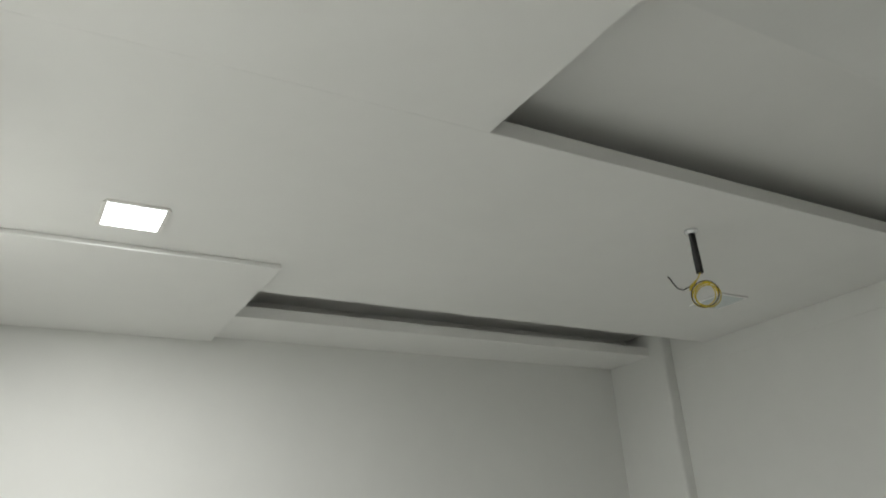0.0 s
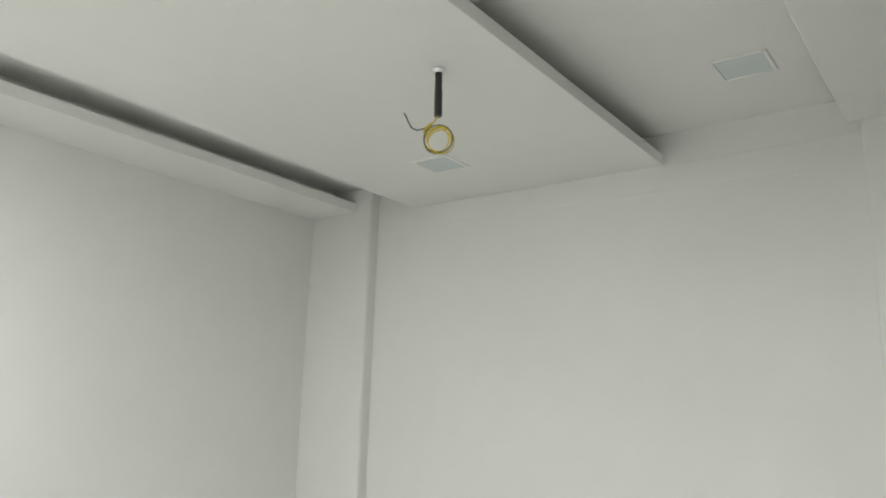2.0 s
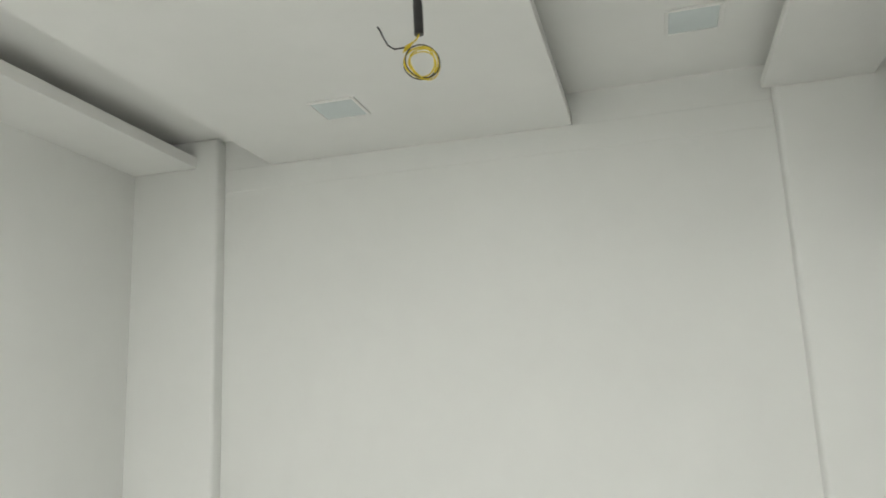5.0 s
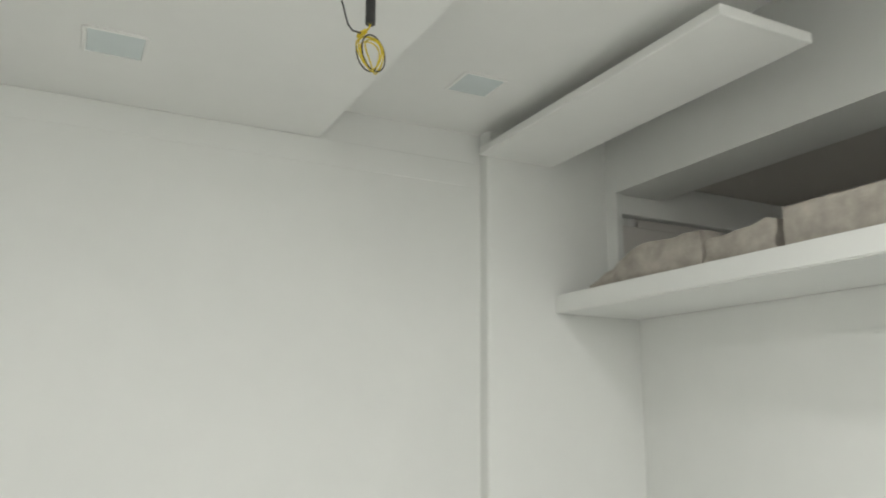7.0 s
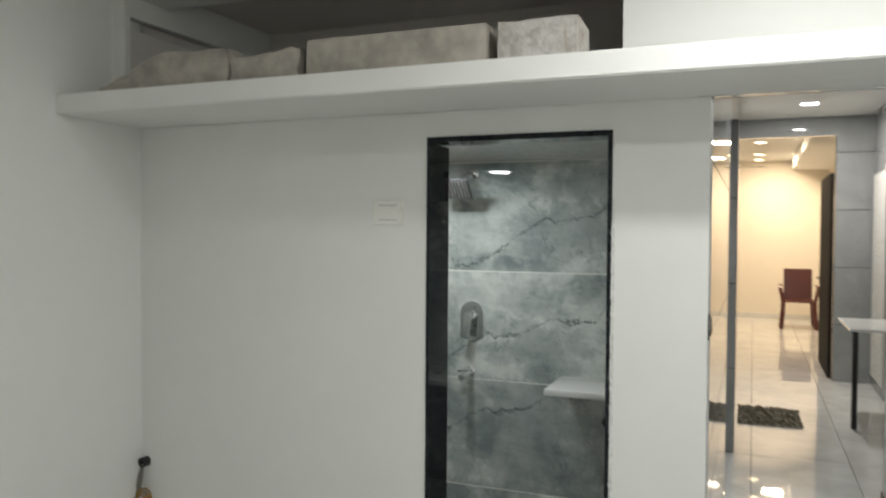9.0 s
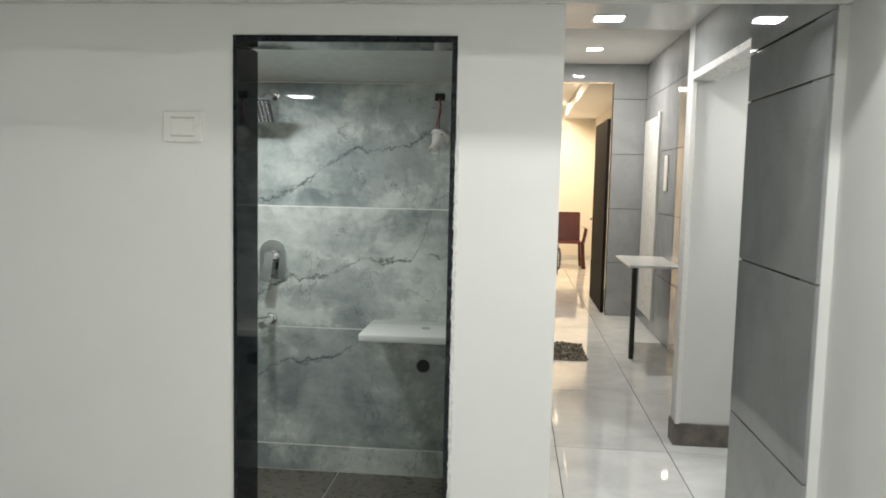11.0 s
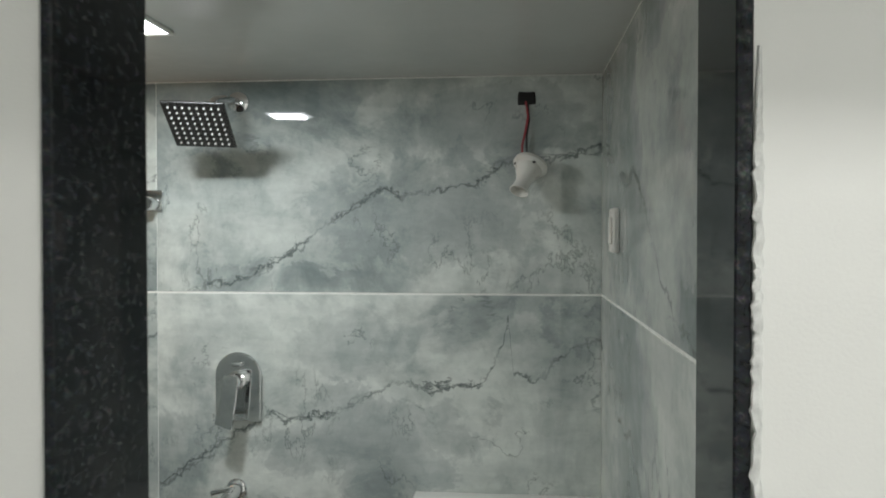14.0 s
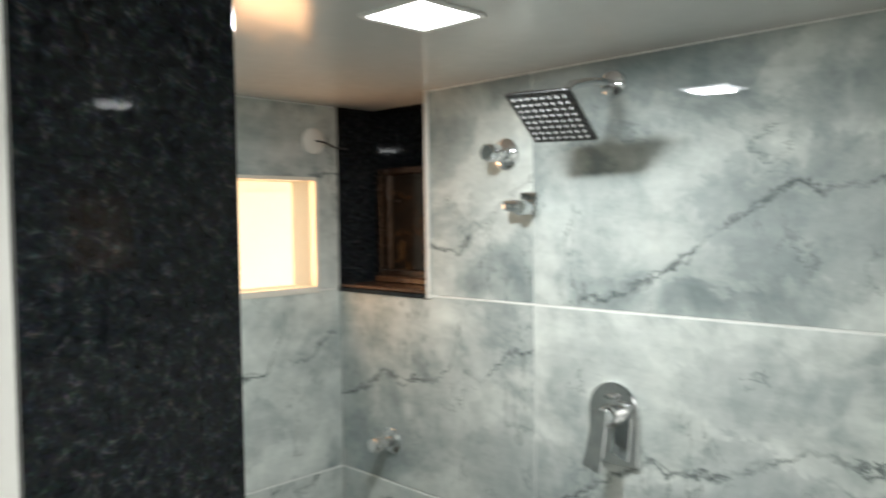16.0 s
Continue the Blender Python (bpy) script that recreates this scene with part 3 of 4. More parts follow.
right = setting("wall_passage_east", box(RN + 0.012, 0.16, -0.1, RX + 0.12, 0.77, 2.4), DARKGROUT, "glossy grey tiled passage wall with a white framed opening", "tiled wall")
part("upper_tile", box(RN, 0.002, 1.985, RN + 0.0125, 0.77, 2.35), GREYTILE, right)
part("lintel_wall", box(RX + 0.012, 0.77, 2.09, RX + 0.12, 2.07, 2.4), DARKGROUT, right)
cross = setting("wall_cross", box(RX, 2.07, 0.13, 3.3, 2.2, 2.9), WHITE, "white painted wall end beside the side opening", "wall")
part("skirting", box(RX - 0.012, 2.058, 0, 3.3, 2.2, 0.13, 0.003), SKIRT, cross, "dark worn stone skirting")
bm = bmesh.new()
add_box(bm, RX - 0.008, 0.772, 2.05, RX + 0.13, 2.068, 2.09, 0.003)
add_box(bm, RX - 0.008, 2.045, 0.13, RX + 0.02, 2.068, 2.05, 0.003)
part("frame", bm, PLASTIC, cross, "white opening frame")
setting("wall_side_room", box(3.3, 0.16, 0, 3.4, 2.2, 2.4), WHITE, "white painted wall of the side room", "wall")
setting("wall_side_south", box(RX + 0.12, 0.06, 0, 3.4, 0.16, 2.4), WHITE, "white painted wall of the side room", "wall")
far = setting("wall_passage_far_east", box(CX + 0.012, 2.2, -0.1, CX + 0.12, EY, 2.9), DARKGROUT, "glossy grey tiled wall", "tiled wall")
end = setting("wall_passage_end", box(RE, EY + 0.012, -0.1, CX + 0.12, EY + 0.12, 2.9), DARKGROUT, "grey tiled wall at the end of the passage", "tiled wall")
part("beam", box(PL - 0.05, EY, 2.58, RE, EY + 0.12, 2.9), GREYTILE, end, "grey tiled beam over the hall opening")
setting("door_2", add_box(box(CX - 0.02, 5.42, 0.12, CX + 0.008, 6.22, 2.15, 0.004), CX - 0.03, 5.38, 0.12, CX + 0.004, 5.42, 2.19, 0.004), PLASTIC, "white painted door and frame, closed", "door")
pil = setting("pilaster_3", box(PL - 0.05, 3.14, -0.1, PL + 0.028, 3.3, 2.35), DARKGROUT, "narrow grey tiled column", "pilaster")
setting("ceiling_passage", add_box(box(PL - 0.05, 0.16, 2.35, 3.4, 2.2, 2.45), PL - 0.05, 0.0, 2.35, XD + 0.1, 0.1595, 2.45), GLOSSCEIL, "low white passage ceiling", "ceiling")
setting("ceiling_passage_far", box(PL - 0.05, 2.2, 2.78, 3.4, EY + 0.12, 2.9), CEIL, "white passage ceiling", "ceiling")
setting("ceiling_step", box(PL - 0.05, 2.2, 2.45, CX + 0.1, 2.22, 2.9), CEIL, "white step between two ceiling levels", "ceiling")

# the warm hall
setting("wall_hall_north", box(-1.0, 12.47, -0.1, 3.0, 12.6, 3.0), CREAM, "cream wall washed by warm lamplight", "wall")
setting("wall_hall_east", box(2.35, EY + 0.12, -0.1, 2.5, 12.47, 3.0), CREAM, "cream wall washed by warm lamplight", "wall")
setting("wall_hall_west", box(-1.15, EY, -0.1, -1.0, 12.47, 3.0), CREAM, "cream wall of the hall", "wall")
setting("wall_hall_south", box(-1.0, EY, -0.1, PL - 0.05, EY + 0.12, 3.0), CREAM, "cream wall of the hall", "wall")
setting("ceiling_hall", box(-1.15, EY + 0.12, 2.85, 2.5, 12.6, 3.0), CEIL, "white hall ceiling", "ceiling")
setting("ceiling_hall_drop", box(1.75, EY + 0.12, 2.68, 2.35, 12.47, 2.85, 0.004), CEIL, "stepped white cove along the hall ceiling", "ceiling")
setting("baseboard", box(-1.0, 12.455, 0, 2.35, 12.469, 0.09, 0.003), FLOORTILE, "pale tile baseboard", "baseboard")
leaf = setting("door_3", box(1.882, 6.49, 0.005, 1.918, 7.75, 2.2, 0.003), MATTBLACK, "black wooden door leaf standing open into the hall", "door")
part("handle", tube((1.842, 7.65, 1.02), (1.842, 7.53, 1.02), 0.009), CHROME, leaf, "steel lever handle")
part("handle_stem", tube((1.842, 7.65, 1.02), (1.883, 7.65, 1.02), 0.009), CHROME, leaf)


# ---- lamps and fittings of the bedroom ----
def ceiling_panel(x, y, z, lit, label, group):
    t = thing("ceiling_light", label, "ceiling light", group)
    t.location = (x, y, z)
    bm = bmesh.new()
    for s in (-1, 1):
        add_box(bm, -0.08, s * 0.08 - 0.006, -0.006, 0.08, s * 0.08 + 0.006, 0.0, 0.001)
        add_box(bm, s * 0.08 - 0.006, -0.074, -0.006, s * 0.08 + 0.006, 0.074, 0.0, 0.001)
    part("frame", bm, PLASTIC if lit == LIT else CEIL, t, "thin white rim")
    part("diffuser", box(-0.0735, -0.0735, -0.004, 0.0735, 0.0735, 0.0, 0.001), lit, t)
    return t


ceiling_panel(-0.965, -2.186, PZ, OFFPANEL, "square recessed ceiling panel light, switched off", "unlit panel lights")
ceiling_panel(-0.985, -1.022, RZ, OFFPANEL, "square panel light switched off in the raised ceiling", "unlit panel lights")
ceiling_panel(1.30, -2.215, PZ, LIT, "square recessed ceiling panel light, glowing white", "lit panel lights")
ceiling_panel(1.30, -1.08, PZ, LIT, "square recessed ceiling panel light, glowing white", "lit panel lights")
ceiling_panel(-0.35, 0.79, BZ, LIT, "square panel light glowing white in the bathroom ceiling", "lit panel lights")
ceiling_panel(1.33, 1.90, 2.35, LIT, "square panel light glowing white in the passage", "lit panel lights")
ceiling_panel(1.60, 5.40, 2.78, LIT, "square panel light glowing white in the passage", "lit panel lights")


def downlight(x, y, z):
    t = thing("downlight", "round warm downlight glowing in the hall ceiling", "downlight", "hall downlights")
    t.location = (x, y, z)
    part("rim", add_lathe(bmesh.new(), [(0.095, 0.0), (0.095, -0.008), (0.075, -0.012)], pose(0, 0, 0)), PLASTIC, t, smooth=True)
    part("diffuser", add_lathe(bmesh.new(), [(0.074, -0.010), (0.074, -0.015)], pose(0, 0, 0)), LITWARM, t, smooth=True)
    return t


for x, y in ((1.2, 9.2), (1.2, 11.0), (1.2, 12.0)):
    downlight(x, y, 2.85)

# fan rod, conduit and coiled wires hanging from the ceiling
hanger = thing("hanging_wire", "black conduit stub with a yellow wire coil hanging from the ceiling", "hanging wire")
hanger.matrix_world = pose(-0.278, -1.69, PZ, 0, 0, 30)
part("ceiling_cup", add_lathe(bmesh.new(), [(0.022, 0.0), (0.022, -0.006), (0.014, -0.014)], pose(0, 0, 0)), CHROME, hanger, "small metal ring", True)
part("conduit", add_tube(add_tube(bmesh.new(), (0, 0, 0), (0, 0.001, -0.075), 0.0105), (0, 0.001, -0.07), (0, 0.002, -0.145), 0.0115), BLACKTUBE, hanger, "black plastic conduit", True)
bm = bmesh.new()
for k, (r, dx) in enumerate(((0.036, 0.0), (0.040, 0.004), (0.033, -0.004), (0.038, 0.007))):
    c = Vector((dx * 0.8, 0.004 * k, -0.215 - 0.002 * k))
    tilt = Matrix.Rotation(0.12 * (k - 1.5), 3, "Z")
    ring = [c + tilt @ Vector((0.006 * math.sin(a * 2), r * math.cos(a), r * math.sin(a))) for a in [2 * math.pi * i / 40 for i in range(41)]]
    add_wire(bm, ring, 0.0017)
add_wire(bm, [(0, 0.002, -0.145), (0.003, -0.006, -0.16), (0.0, -0.018, -0.172), (0.002, -0.03, -0.182)], 0.002)
part("yellow_coil", bm, YELLOW, hanger, "yellow insulated wire coil", True)
bm = bmesh.new()
ring = [Vector((0.009, 0.006 + 0.041 * math.cos(a), -0.216 + 0.041 * math.sin(a))) for a in [2 * math.pi * i / 40 for i in range(41)]]
add_wire(bm, ring, 0.0017)
add_wire(bm, [(0.0, -0.03, -0.18), (0.0, -0.058, -0.187), (0.0, -0.074, -0.178), (0.0, -0.085, -0.157), (0.0, -0.09, -0.144), (0.0, -0.097, -0.134)], 0.002)
add_wire(bm, [Vector((-0.006, 0.002 + 0.038 * math.cos(a), -0.219 + 0.036 * math.sin(a))) for a in [math.pi * (0.95 + 0.9 * i / 24) for i in range(25)]], 0.0016)
part("black_wire", bm, BLACKTUBE, hanger, "black wire end bent upward", True)
bm = bmesh.new()
for k in range(4):
    c = Vector((0.001, -0.034 + 0.005 * k, -0.186 + 0.004 * k))
    add_wire(bm, [c + Vector((0.007 * math.cos(a), 0.003 * math.sin(a), 0.008 * math.sin(a))) for a in [2 * math.pi * i / 14 for i in range(15)]], 0.0018)
part("tie", bm, YELLOW, hanger, "turns of yellow wire round the coil", True)

# switch plate
plate = thing("light_switch", "white plastic switch plate on the wall beside the door", "switch")
plate.location = (-0.158, 0, 1.624)
part("frame", box(-0.062, -0.008, -0.046, 0.062, 0, 0.046, 0.003, 2), PLASTIC, plate)
part("rocker", box(-0.036, -0.0115, -0.026, 0.036, -0.0085, 0.026, 0.0015), PLASTIC, plate)
part("slot", box(-0.038, -0.0095, -0.0295, 0.038, -0.0082, -0.0265), SLOT, plate)
part("slot", box(-0.038, -0.0095, 0.0265, 0.038, -0.0082, 0.0300), SLOT, plate)

# wire box in the niche corner
wb = thing("wire_outlet", "dark wall conduit outlet with a hanging brown wire coil", "wire outlet")
wb.location = (-1.335, -0.0005, 0.535)
part("conduit", add_lathe(bmesh.new(), [(0.022, 0.0), (0.022, 0.03), (0.014, 0.03), (0.013, 0.012)], pose(0, 0, 0, 90, 0, 0)), BLACKTUBE, wb, smooth=True)
bm = bmesh.new()
for k in range(4):
    ring = [Vector((0.004 + (0.046 - 0.003 * k) * math.cos(a), -0.03 - 0.006 * k, -0.155 - 0.008 * k + 0.042 * math.sin(a) + 0.012 * math.cos(a))) for a in [2 * math.pi * i / 32 for i in range(33)]]
    add_wire(bm, ring, 0.0034)
part("wire_coil", bm, BROWNWIRE, wb, "brown and yellow wire coil", True)
bm = bmesh.new()
for k in range(5):
    u = 0.006 * (k - 2)
    add_wire(bm, [(u * 0.4, -0.025, -0.01), (u - 0.004, -0.035, -0.06), (-0.02 + u, -0.03, -0.12), (-0.034 + u, -0.04, -0.19), (-0.03 + u * 2, -0.035, -0.25), (0.01 + u, -0.03, -0.285 - 0.008 * k), (0.042 - u, -0.03, -0.26)], 0.0024)
part("loose_wires", bm, GREYWIRE, wb, "bunch of grey wires", True)


# ---- blocks lying on the loft slab ----
def lump(name, x0, x1, y0, y1, h, label, seed, rough=0.006, taper=0.0, coat=PACKING):
    bm = bmesh.new()
    nx = max(4, int((x1 - x0) / 0.035))
    bmesh.ops.create_cube(bm, size=1)
    for v in bm.verts:
        v.co = Vector(((x0 + x1) / 2 + v.co.x * (x1 - x0), (y0 + y1) / 2 + v.co.y * (y1 - y0), SZ1 + h * (v.co.z + 0.5)))
    bmesh.ops.subdivide_edges(bm, edges=bm.edges[:], cuts=nx, use_grid_fill=True)
    for v in bm.verts:
        f = (v.co.x - x0) / (x1 - x0)
        up = (v.co.z - SZ1) / h
        if taper and f < 0.5:
            v.co.z = SZ1 + (v.co.z - SZ1) * (1 - taper * (1 - 2 * f))
        k = noise.noise_vector(v.co * 18 + Vector((seed, 0, 0))) * rough + noise.noise_vector(v.co * 60 + Vector((0, seed, 0))) * rough * 0.35
        if up < 0.02:
            k.z = 0
        v.co += k
    return solid(name, bm, coat, label, "block", group="wrapped blocks on the loft", smooth=True)


lump("wrapped_block", -1.19, -0.60, -0.40, -0.24, 0.122, "dusty grey wrapped bundle lying low on the loft slab", 2, 0.012, 0.85)
lump("wrapped_block", -0.585, -0.30, -0.40, -0.22, 0.098, "small dusty crumpled bundle on the loft slab", 9, 0.012, 0.25)
lump("stone_block", -0.262, 0.365, -0.415, -0.22, 0.116, "long pale grey dusty block on the loft slab", 14, 0.003)
lump("stone_block", 0.405, 0.645, -0.41, -0.24, 0.113, "short pale block with brown stains on the loft slab", 21, 0.005, 0.0, STAINED)


# ---- bathroom fittings ----
def on_wall(x, z, y=BY1):
    """A frame on the back wall: x along the wall, y up, z out into the room."""
    return Matrix.Translation((x, y, z)) @ Matrix(((1, 0, 0, 0), (0, 0, -1, 0), (0, 1, 0, 0), (0, 0, 0, 1)))


mixer = thing("shower_mixer", "chrome arched shower mixer plate with a lever on the tiles", "shower mixer")
W = on_wall(-0.317, 1.10)
arch = [(-0.067, -0.128), (-0.055, -0.13), (0.055, -0.13), (0.067, -0.128)] + [(0.067 * math.cos(a), 0.067 * math.sin(a)) for a in [math.pi * i / 18 for i in range(19)]]
bm = add_prism(bmesh.new(), arch, W, 0.012)
bmesh.ops.bevel(bm, geom=[e for e in bm.edges if abs((W.inverted() @ e.verts[0].co).z - 0.012) < 1e-4 and abs((W.inverted() @ e.verts[1].co).z - 0.012) < 1e-4], offset=0.004, segments=2, affect="EDGES")
part("plate", bm, CHROME, mixer, smooth=True)
part("cartridge", add_lathe(bmesh.new(), [(0.027, 0.012), (0.027, 0.030), (0.023, 0.032), (0.023, 0.066), (0.020, 0.070)], W @ pose(0, -0.012, 0)), CHROME, mixer, smooth=True)
paddle = [(-0.020, 0.022), (-0.022, -0.03), (-0.027, -0.075), (-0.034, -0.112), (0.016, -0.125), (0.018, -0.08), (0.020, -0.03), (0.021, 0.022), (0.0, 0.026)]
bm = add_prism(bmesh.new(), paddle, W @ pose(-0.002, -0.014, 0.062, -3, 0, -4), 0.011)
bmesh.ops.bevel(bm, geom=bm.edges[:], offset=0.002, segments=2, affect="EDGES")
part("lever", bm, CHROME, mixer, "flared flat chrome lever", True)
bm = box(-0.015, -0.004, 0.012, 0.015, 0.008, 0.026, 0.003, 2)
bm.transform(W @ pose(0, 0.032, 0))
part("diverter", bm, CHROME, mixer, "small chrome diverter knob", True)

spout = thing("bath_spout", "chrome wall spout above the bathroom floor", "tap")
W = on_wall(-0.325, 0.775)
part("flange", add_lathe(bmesh.new(), [(0.03, 0), (0.03, 0.006), (0.022, 0.012)], W), CHROME, spout, smooth=True)
part("spout_body", add_tube(bmesh.new(), (-0.325, BY1 - 0.005, 0.775), (-0.325, BY1 - 0.15, 0.765), 0.02, 0.017), CHROME, spout, smooth=True)
bm = box(-0.055, -0.008, 0.05, 0.012, 0.004, 0.066, 0.003, 2)
bm.transform(W @ pose(0, 0.02, 0, 0, 0, 14))
part("lever", bm, CHROME, spout, smooth=True)

# overhead shower
shower = thing("overhead_shower", "square chrome overhead shower with rubber nozzles on a wall arm", "shower head")
part("flange", add_lathe(bmesh.new(), [(0.032, 0), (0.030, 0.008), (0.018, 0.014)], on_wall(-0.315, 1.872)), CHROME, shower, smooth=True)
C = Vector((-0.336, 1.163, 1.779))
H = Matrix.Translation(C) @ Euler((radians(-36), radians(2), radians(5))).to_matrix().to_4x4()
joint = H @ Vector((0, 0, 0.03))
pts = [Vector((-0.315, BY1 - 0.005, 1.872)), Vector((-0.315, 1.33, 1.870)), Vector((-0.316, 1.27, 1.864)), Vector((-0.318, 1.22, 1.852)), Vector((-0.321, 1.178, 1.828)), joint]
part("arm", add_wire(bmesh.new(), pts, 0.010, 16), CHROME, shower, smooth=True)
bm = add_tube(bmesh.new(), H @ Vector((0, 0, 0.004)), H @ Vector((0, 0, 0.035)), 0.018, 0.012)
part("swivel", bm, CHROME, shower, smooth=True)
bm = box(-0.080, -0.080, -0.004, 0.080, 0.080, 0.005, 0.003, 2)
bm.transform(H)
head = part("head_plate", bm, STEEL, shower, "square dark steel plate with chrome edge")
bm = bmesh.new()
for i in range(8):
    for j in range(8):
        u, v = -0.063 + i * 0.018, -0.063 + j * 0.018
        add_tube(bm, H @ Vector((u, v, -0.003)), H @ Vector((u, v, -0.0085)), 0.0027, 0.0020, 8)
tagged(part("nozzles", bm, NOZZLE, head, "rows of pale rubber nozzles"), kind="stuff")


def stop_valve(x, z, label):
    t = thing("stop_valve", label, "valve", "wall valves")
    W = on_wall(x, z)
    part("flange", add_lathe(bmesh.new(), [(0.042, 0), (0.042, 0.004), (0.034, 0.012), (0.022, 0.016)], W), CHROME, t, smooth=True)
    part("stem", add_lathe(bmesh.new(), [(0.016, 0.014), (0.016, 0.036), (0.023, 0.038), (0.023, 0.078), (0.020, 0.082)], W), CHROME, t, smooth=True)
    bm = box(-0.004, -0.005, 0.046, 0.052, 0.005, 0.055, 0.003, 2)
    bm.transform(W @ pose(0, 0, 0, 0, -12, 6))
    part("lever", bm, CHROME, t, smooth=True)
    return t


stop_valve(-0.645, 1.73, "round chrome stop valve on the tiles below the ceiling")
stop_valve(-1.12, 0.868, "round chrome stop valve low on the tiled wall")

hook = thing("hand_shower_holder", "chrome wall bracket for a hand shower on the tiles", "holder")
W = on_wall(-0.565, 1.595)
bm = box(-0.028, -0.028, 0, 0.028, 0.032, 0.010, 0.004, 2)
bm.transform(W)
part("plate", bm, CHROME, hook, smooth=True)
part("elbow", add_lathe(bmesh.new(), [(0.02, 0.008), (0.02, 0.05), (0.016, 0.056)], W @ pose(0, -0.008, 0)), CHROME, hook, smooth=True)
bm = box(-0.052, -0.018, 0.030, 0.008, 0.012, 0.058, 0.011, 4)
bm.transform(W)
part("cradle", bm, CHROME, hook, smooth=True)

# bare lamp holder and its wires
hole = thing("wire_hole", "rough dark hole in the tiles with two wires coming out", "wall hole")
bm = box(-0.026, -0.018, -0.004, 0.022, 0.018, 0.003, 0.004)
for v in bm.verts:
    v.co += noise.noise_vector(v.co * 90) * 0.006
bm.transform(on_wall(0.497, 1.872))
part("opening", bm, BLACK, hole)
part("wire", add_wire(bmesh.new(), [(0.492, 1.378, 1.862), (0.498, 1.37, 1.82), (0.49, 1.366, 1.775), (0.482, 1.366, 1.74), (0.484, 1.36, 1.70)], 0.003), REDWIRE, hole, "red wire", True)
part("wire", add_wire(bmesh.new(), [(0.497, 1.378, 1.86), (0.501, 1.372, 1.81), (0.494, 1.37, 1.77), (0.494, 1.368, 1.735), (0.497, 1.362, 1.70)], 0.0026), BLACKTUBE, hole, "black wire", True)
holder = thing("lamp_holder", "white plastic lamp holder without a bulb, hanging on its wires", "lamp holder")
L = Matrix.Translation((0.503, 1.345, 1.682)) @ Vector((-0.34, -0.50, -0.80)).to_track_quat("Z", "Y").to_matrix().to_4x4()
part("base", add_lathe(bmesh.new(), [(0.046, -0.010), (0.048, 0.0), (0.043, 0.006), (0.030, 0.011)], L), PLASTIC, holder, smooth=True)
part("socket", add_lathe(bmesh.new(), [(0.038, 0.009), (0.035, 0.020), (0.026, 0.036), (0.021, 0.052), (0.021, 0.068), (0.026, 0.086), (0.0235, 0.087), (0.018, 0.066)], L), PLASTIC, holder, smooth=True)

for u in (-0.03, 0.03):
    part("screw", add_lathe(bmesh.new(), [(0.0045, 0.0), (0.0035, 0.003)], L @ pose(u, 0.026, 0.008)), STEEL, holder, "small dark screw", True)

bath_switch = thing("bath_switch", "white plastic switch plate on the tiled side wall", "switch")
part("frame", box(BX1 - 0.014, 1.02, 1.458, BX1, 1.10, 1.560, 0.004, 2), PLASTIC, bath_switch)
part("rocker", box(BX1 - 0.018, 1.04, 1.478, BX1 - 0.0145, 1.08, 1.54, 0.0015), PLASTIC, bath_switch)

rose = thing("ceiling_rose", "round white plastic cover with a black wire on the tiles", "wire cover")
part("cover", add_lathe(bmesh.new(), [(0.042, 0), (0.042, 0.006), (0.034, 0.014), (0.012, 0.016)], Matrix.Translation((BX0, 1.285, 1.817)) @ pose(0, 0, 0, 0, 90, 0)), PLASTIC, rose, smooth=True)
part("wire", add_wire(bmesh.new(), [(BX0 + 0.014, 1.285, 1.817), (BX0 + 0.03, 1.31, 1.812), (BX0 + 0.02, 1.36, 1.798), (BX0 + 0.03, 1.40, 1.795)], 0.0028), BLACKTUBE, rose, "black wire", True)

basin = thing("wash_basin", "flat white ceramic wash basin slab fixed to the bathroom wall", "wash basin")
bm = box(0.185, 1.02, 0.752, BX1 - 0.001, BY1 - 0.001, 0.787, 0.008, 3)
part("basin_top", bm, CERAMIC, basin, smooth=True)
part("drain", add_lathe(bmesh.new(), [(0.022, 0.0), (0.022, 0.004), (0.016, 0.005)], Matrix.Translation((0.47, 1.2, 0.787))), CHROME, basin, smooth=True)
pipe = solid("waste_pipe_hole", add_lathe(bmesh.new(), [(0.032, 0.0), (0.032, 0.006), (0.026, 0.006), (0.025, 0.003)], on_wall(0.44, 0.565)), BLACKTUBE, "black round waste pipe mouth in the tiles", "pipe", smooth=True)


# ---- passage and hall things ----
latch = thing("door_latch", "small dark metal latch plate with a bent hook", "latch")
part("plate", box(PL, 0.012, 1.205, PL + 0.004, 0.046, 1.295, 0.001), BLACK, latch)
part("hook", add_wire(bmesh.new(), [(PL + 0.003, 0.03, 1.285), (PL + 0.009, 0.024, 1.278), (PL + 0.010, 0.014, 1.25), (PL + 0.008, 0.006, 1.23), (PL + 0.004, 0.002, 1.224)], 0.0028), BLACK, latch, "bent dark hook", True)
for z in (1.217, 1.283):
    part("screw", add_lathe(bmesh.new(), [(0.004, 0.0), (0.003, 0.002)], Matrix.Translation((PL + 0.004, 0.02, z)) @ pose(0, 0, 0, 0, 90, 0)), CHROME, latch, smooth=True)

mat = thing("door_mat", "shaggy grey-brown door mat on the white tiles", "mat")
part("backing", box(1.03, 4.05, 0.0, 1.51, 4.71, 0.008, 0.003), MATFIBRE, mat)
bm = bmesh.new()
rng = random.Random(8)
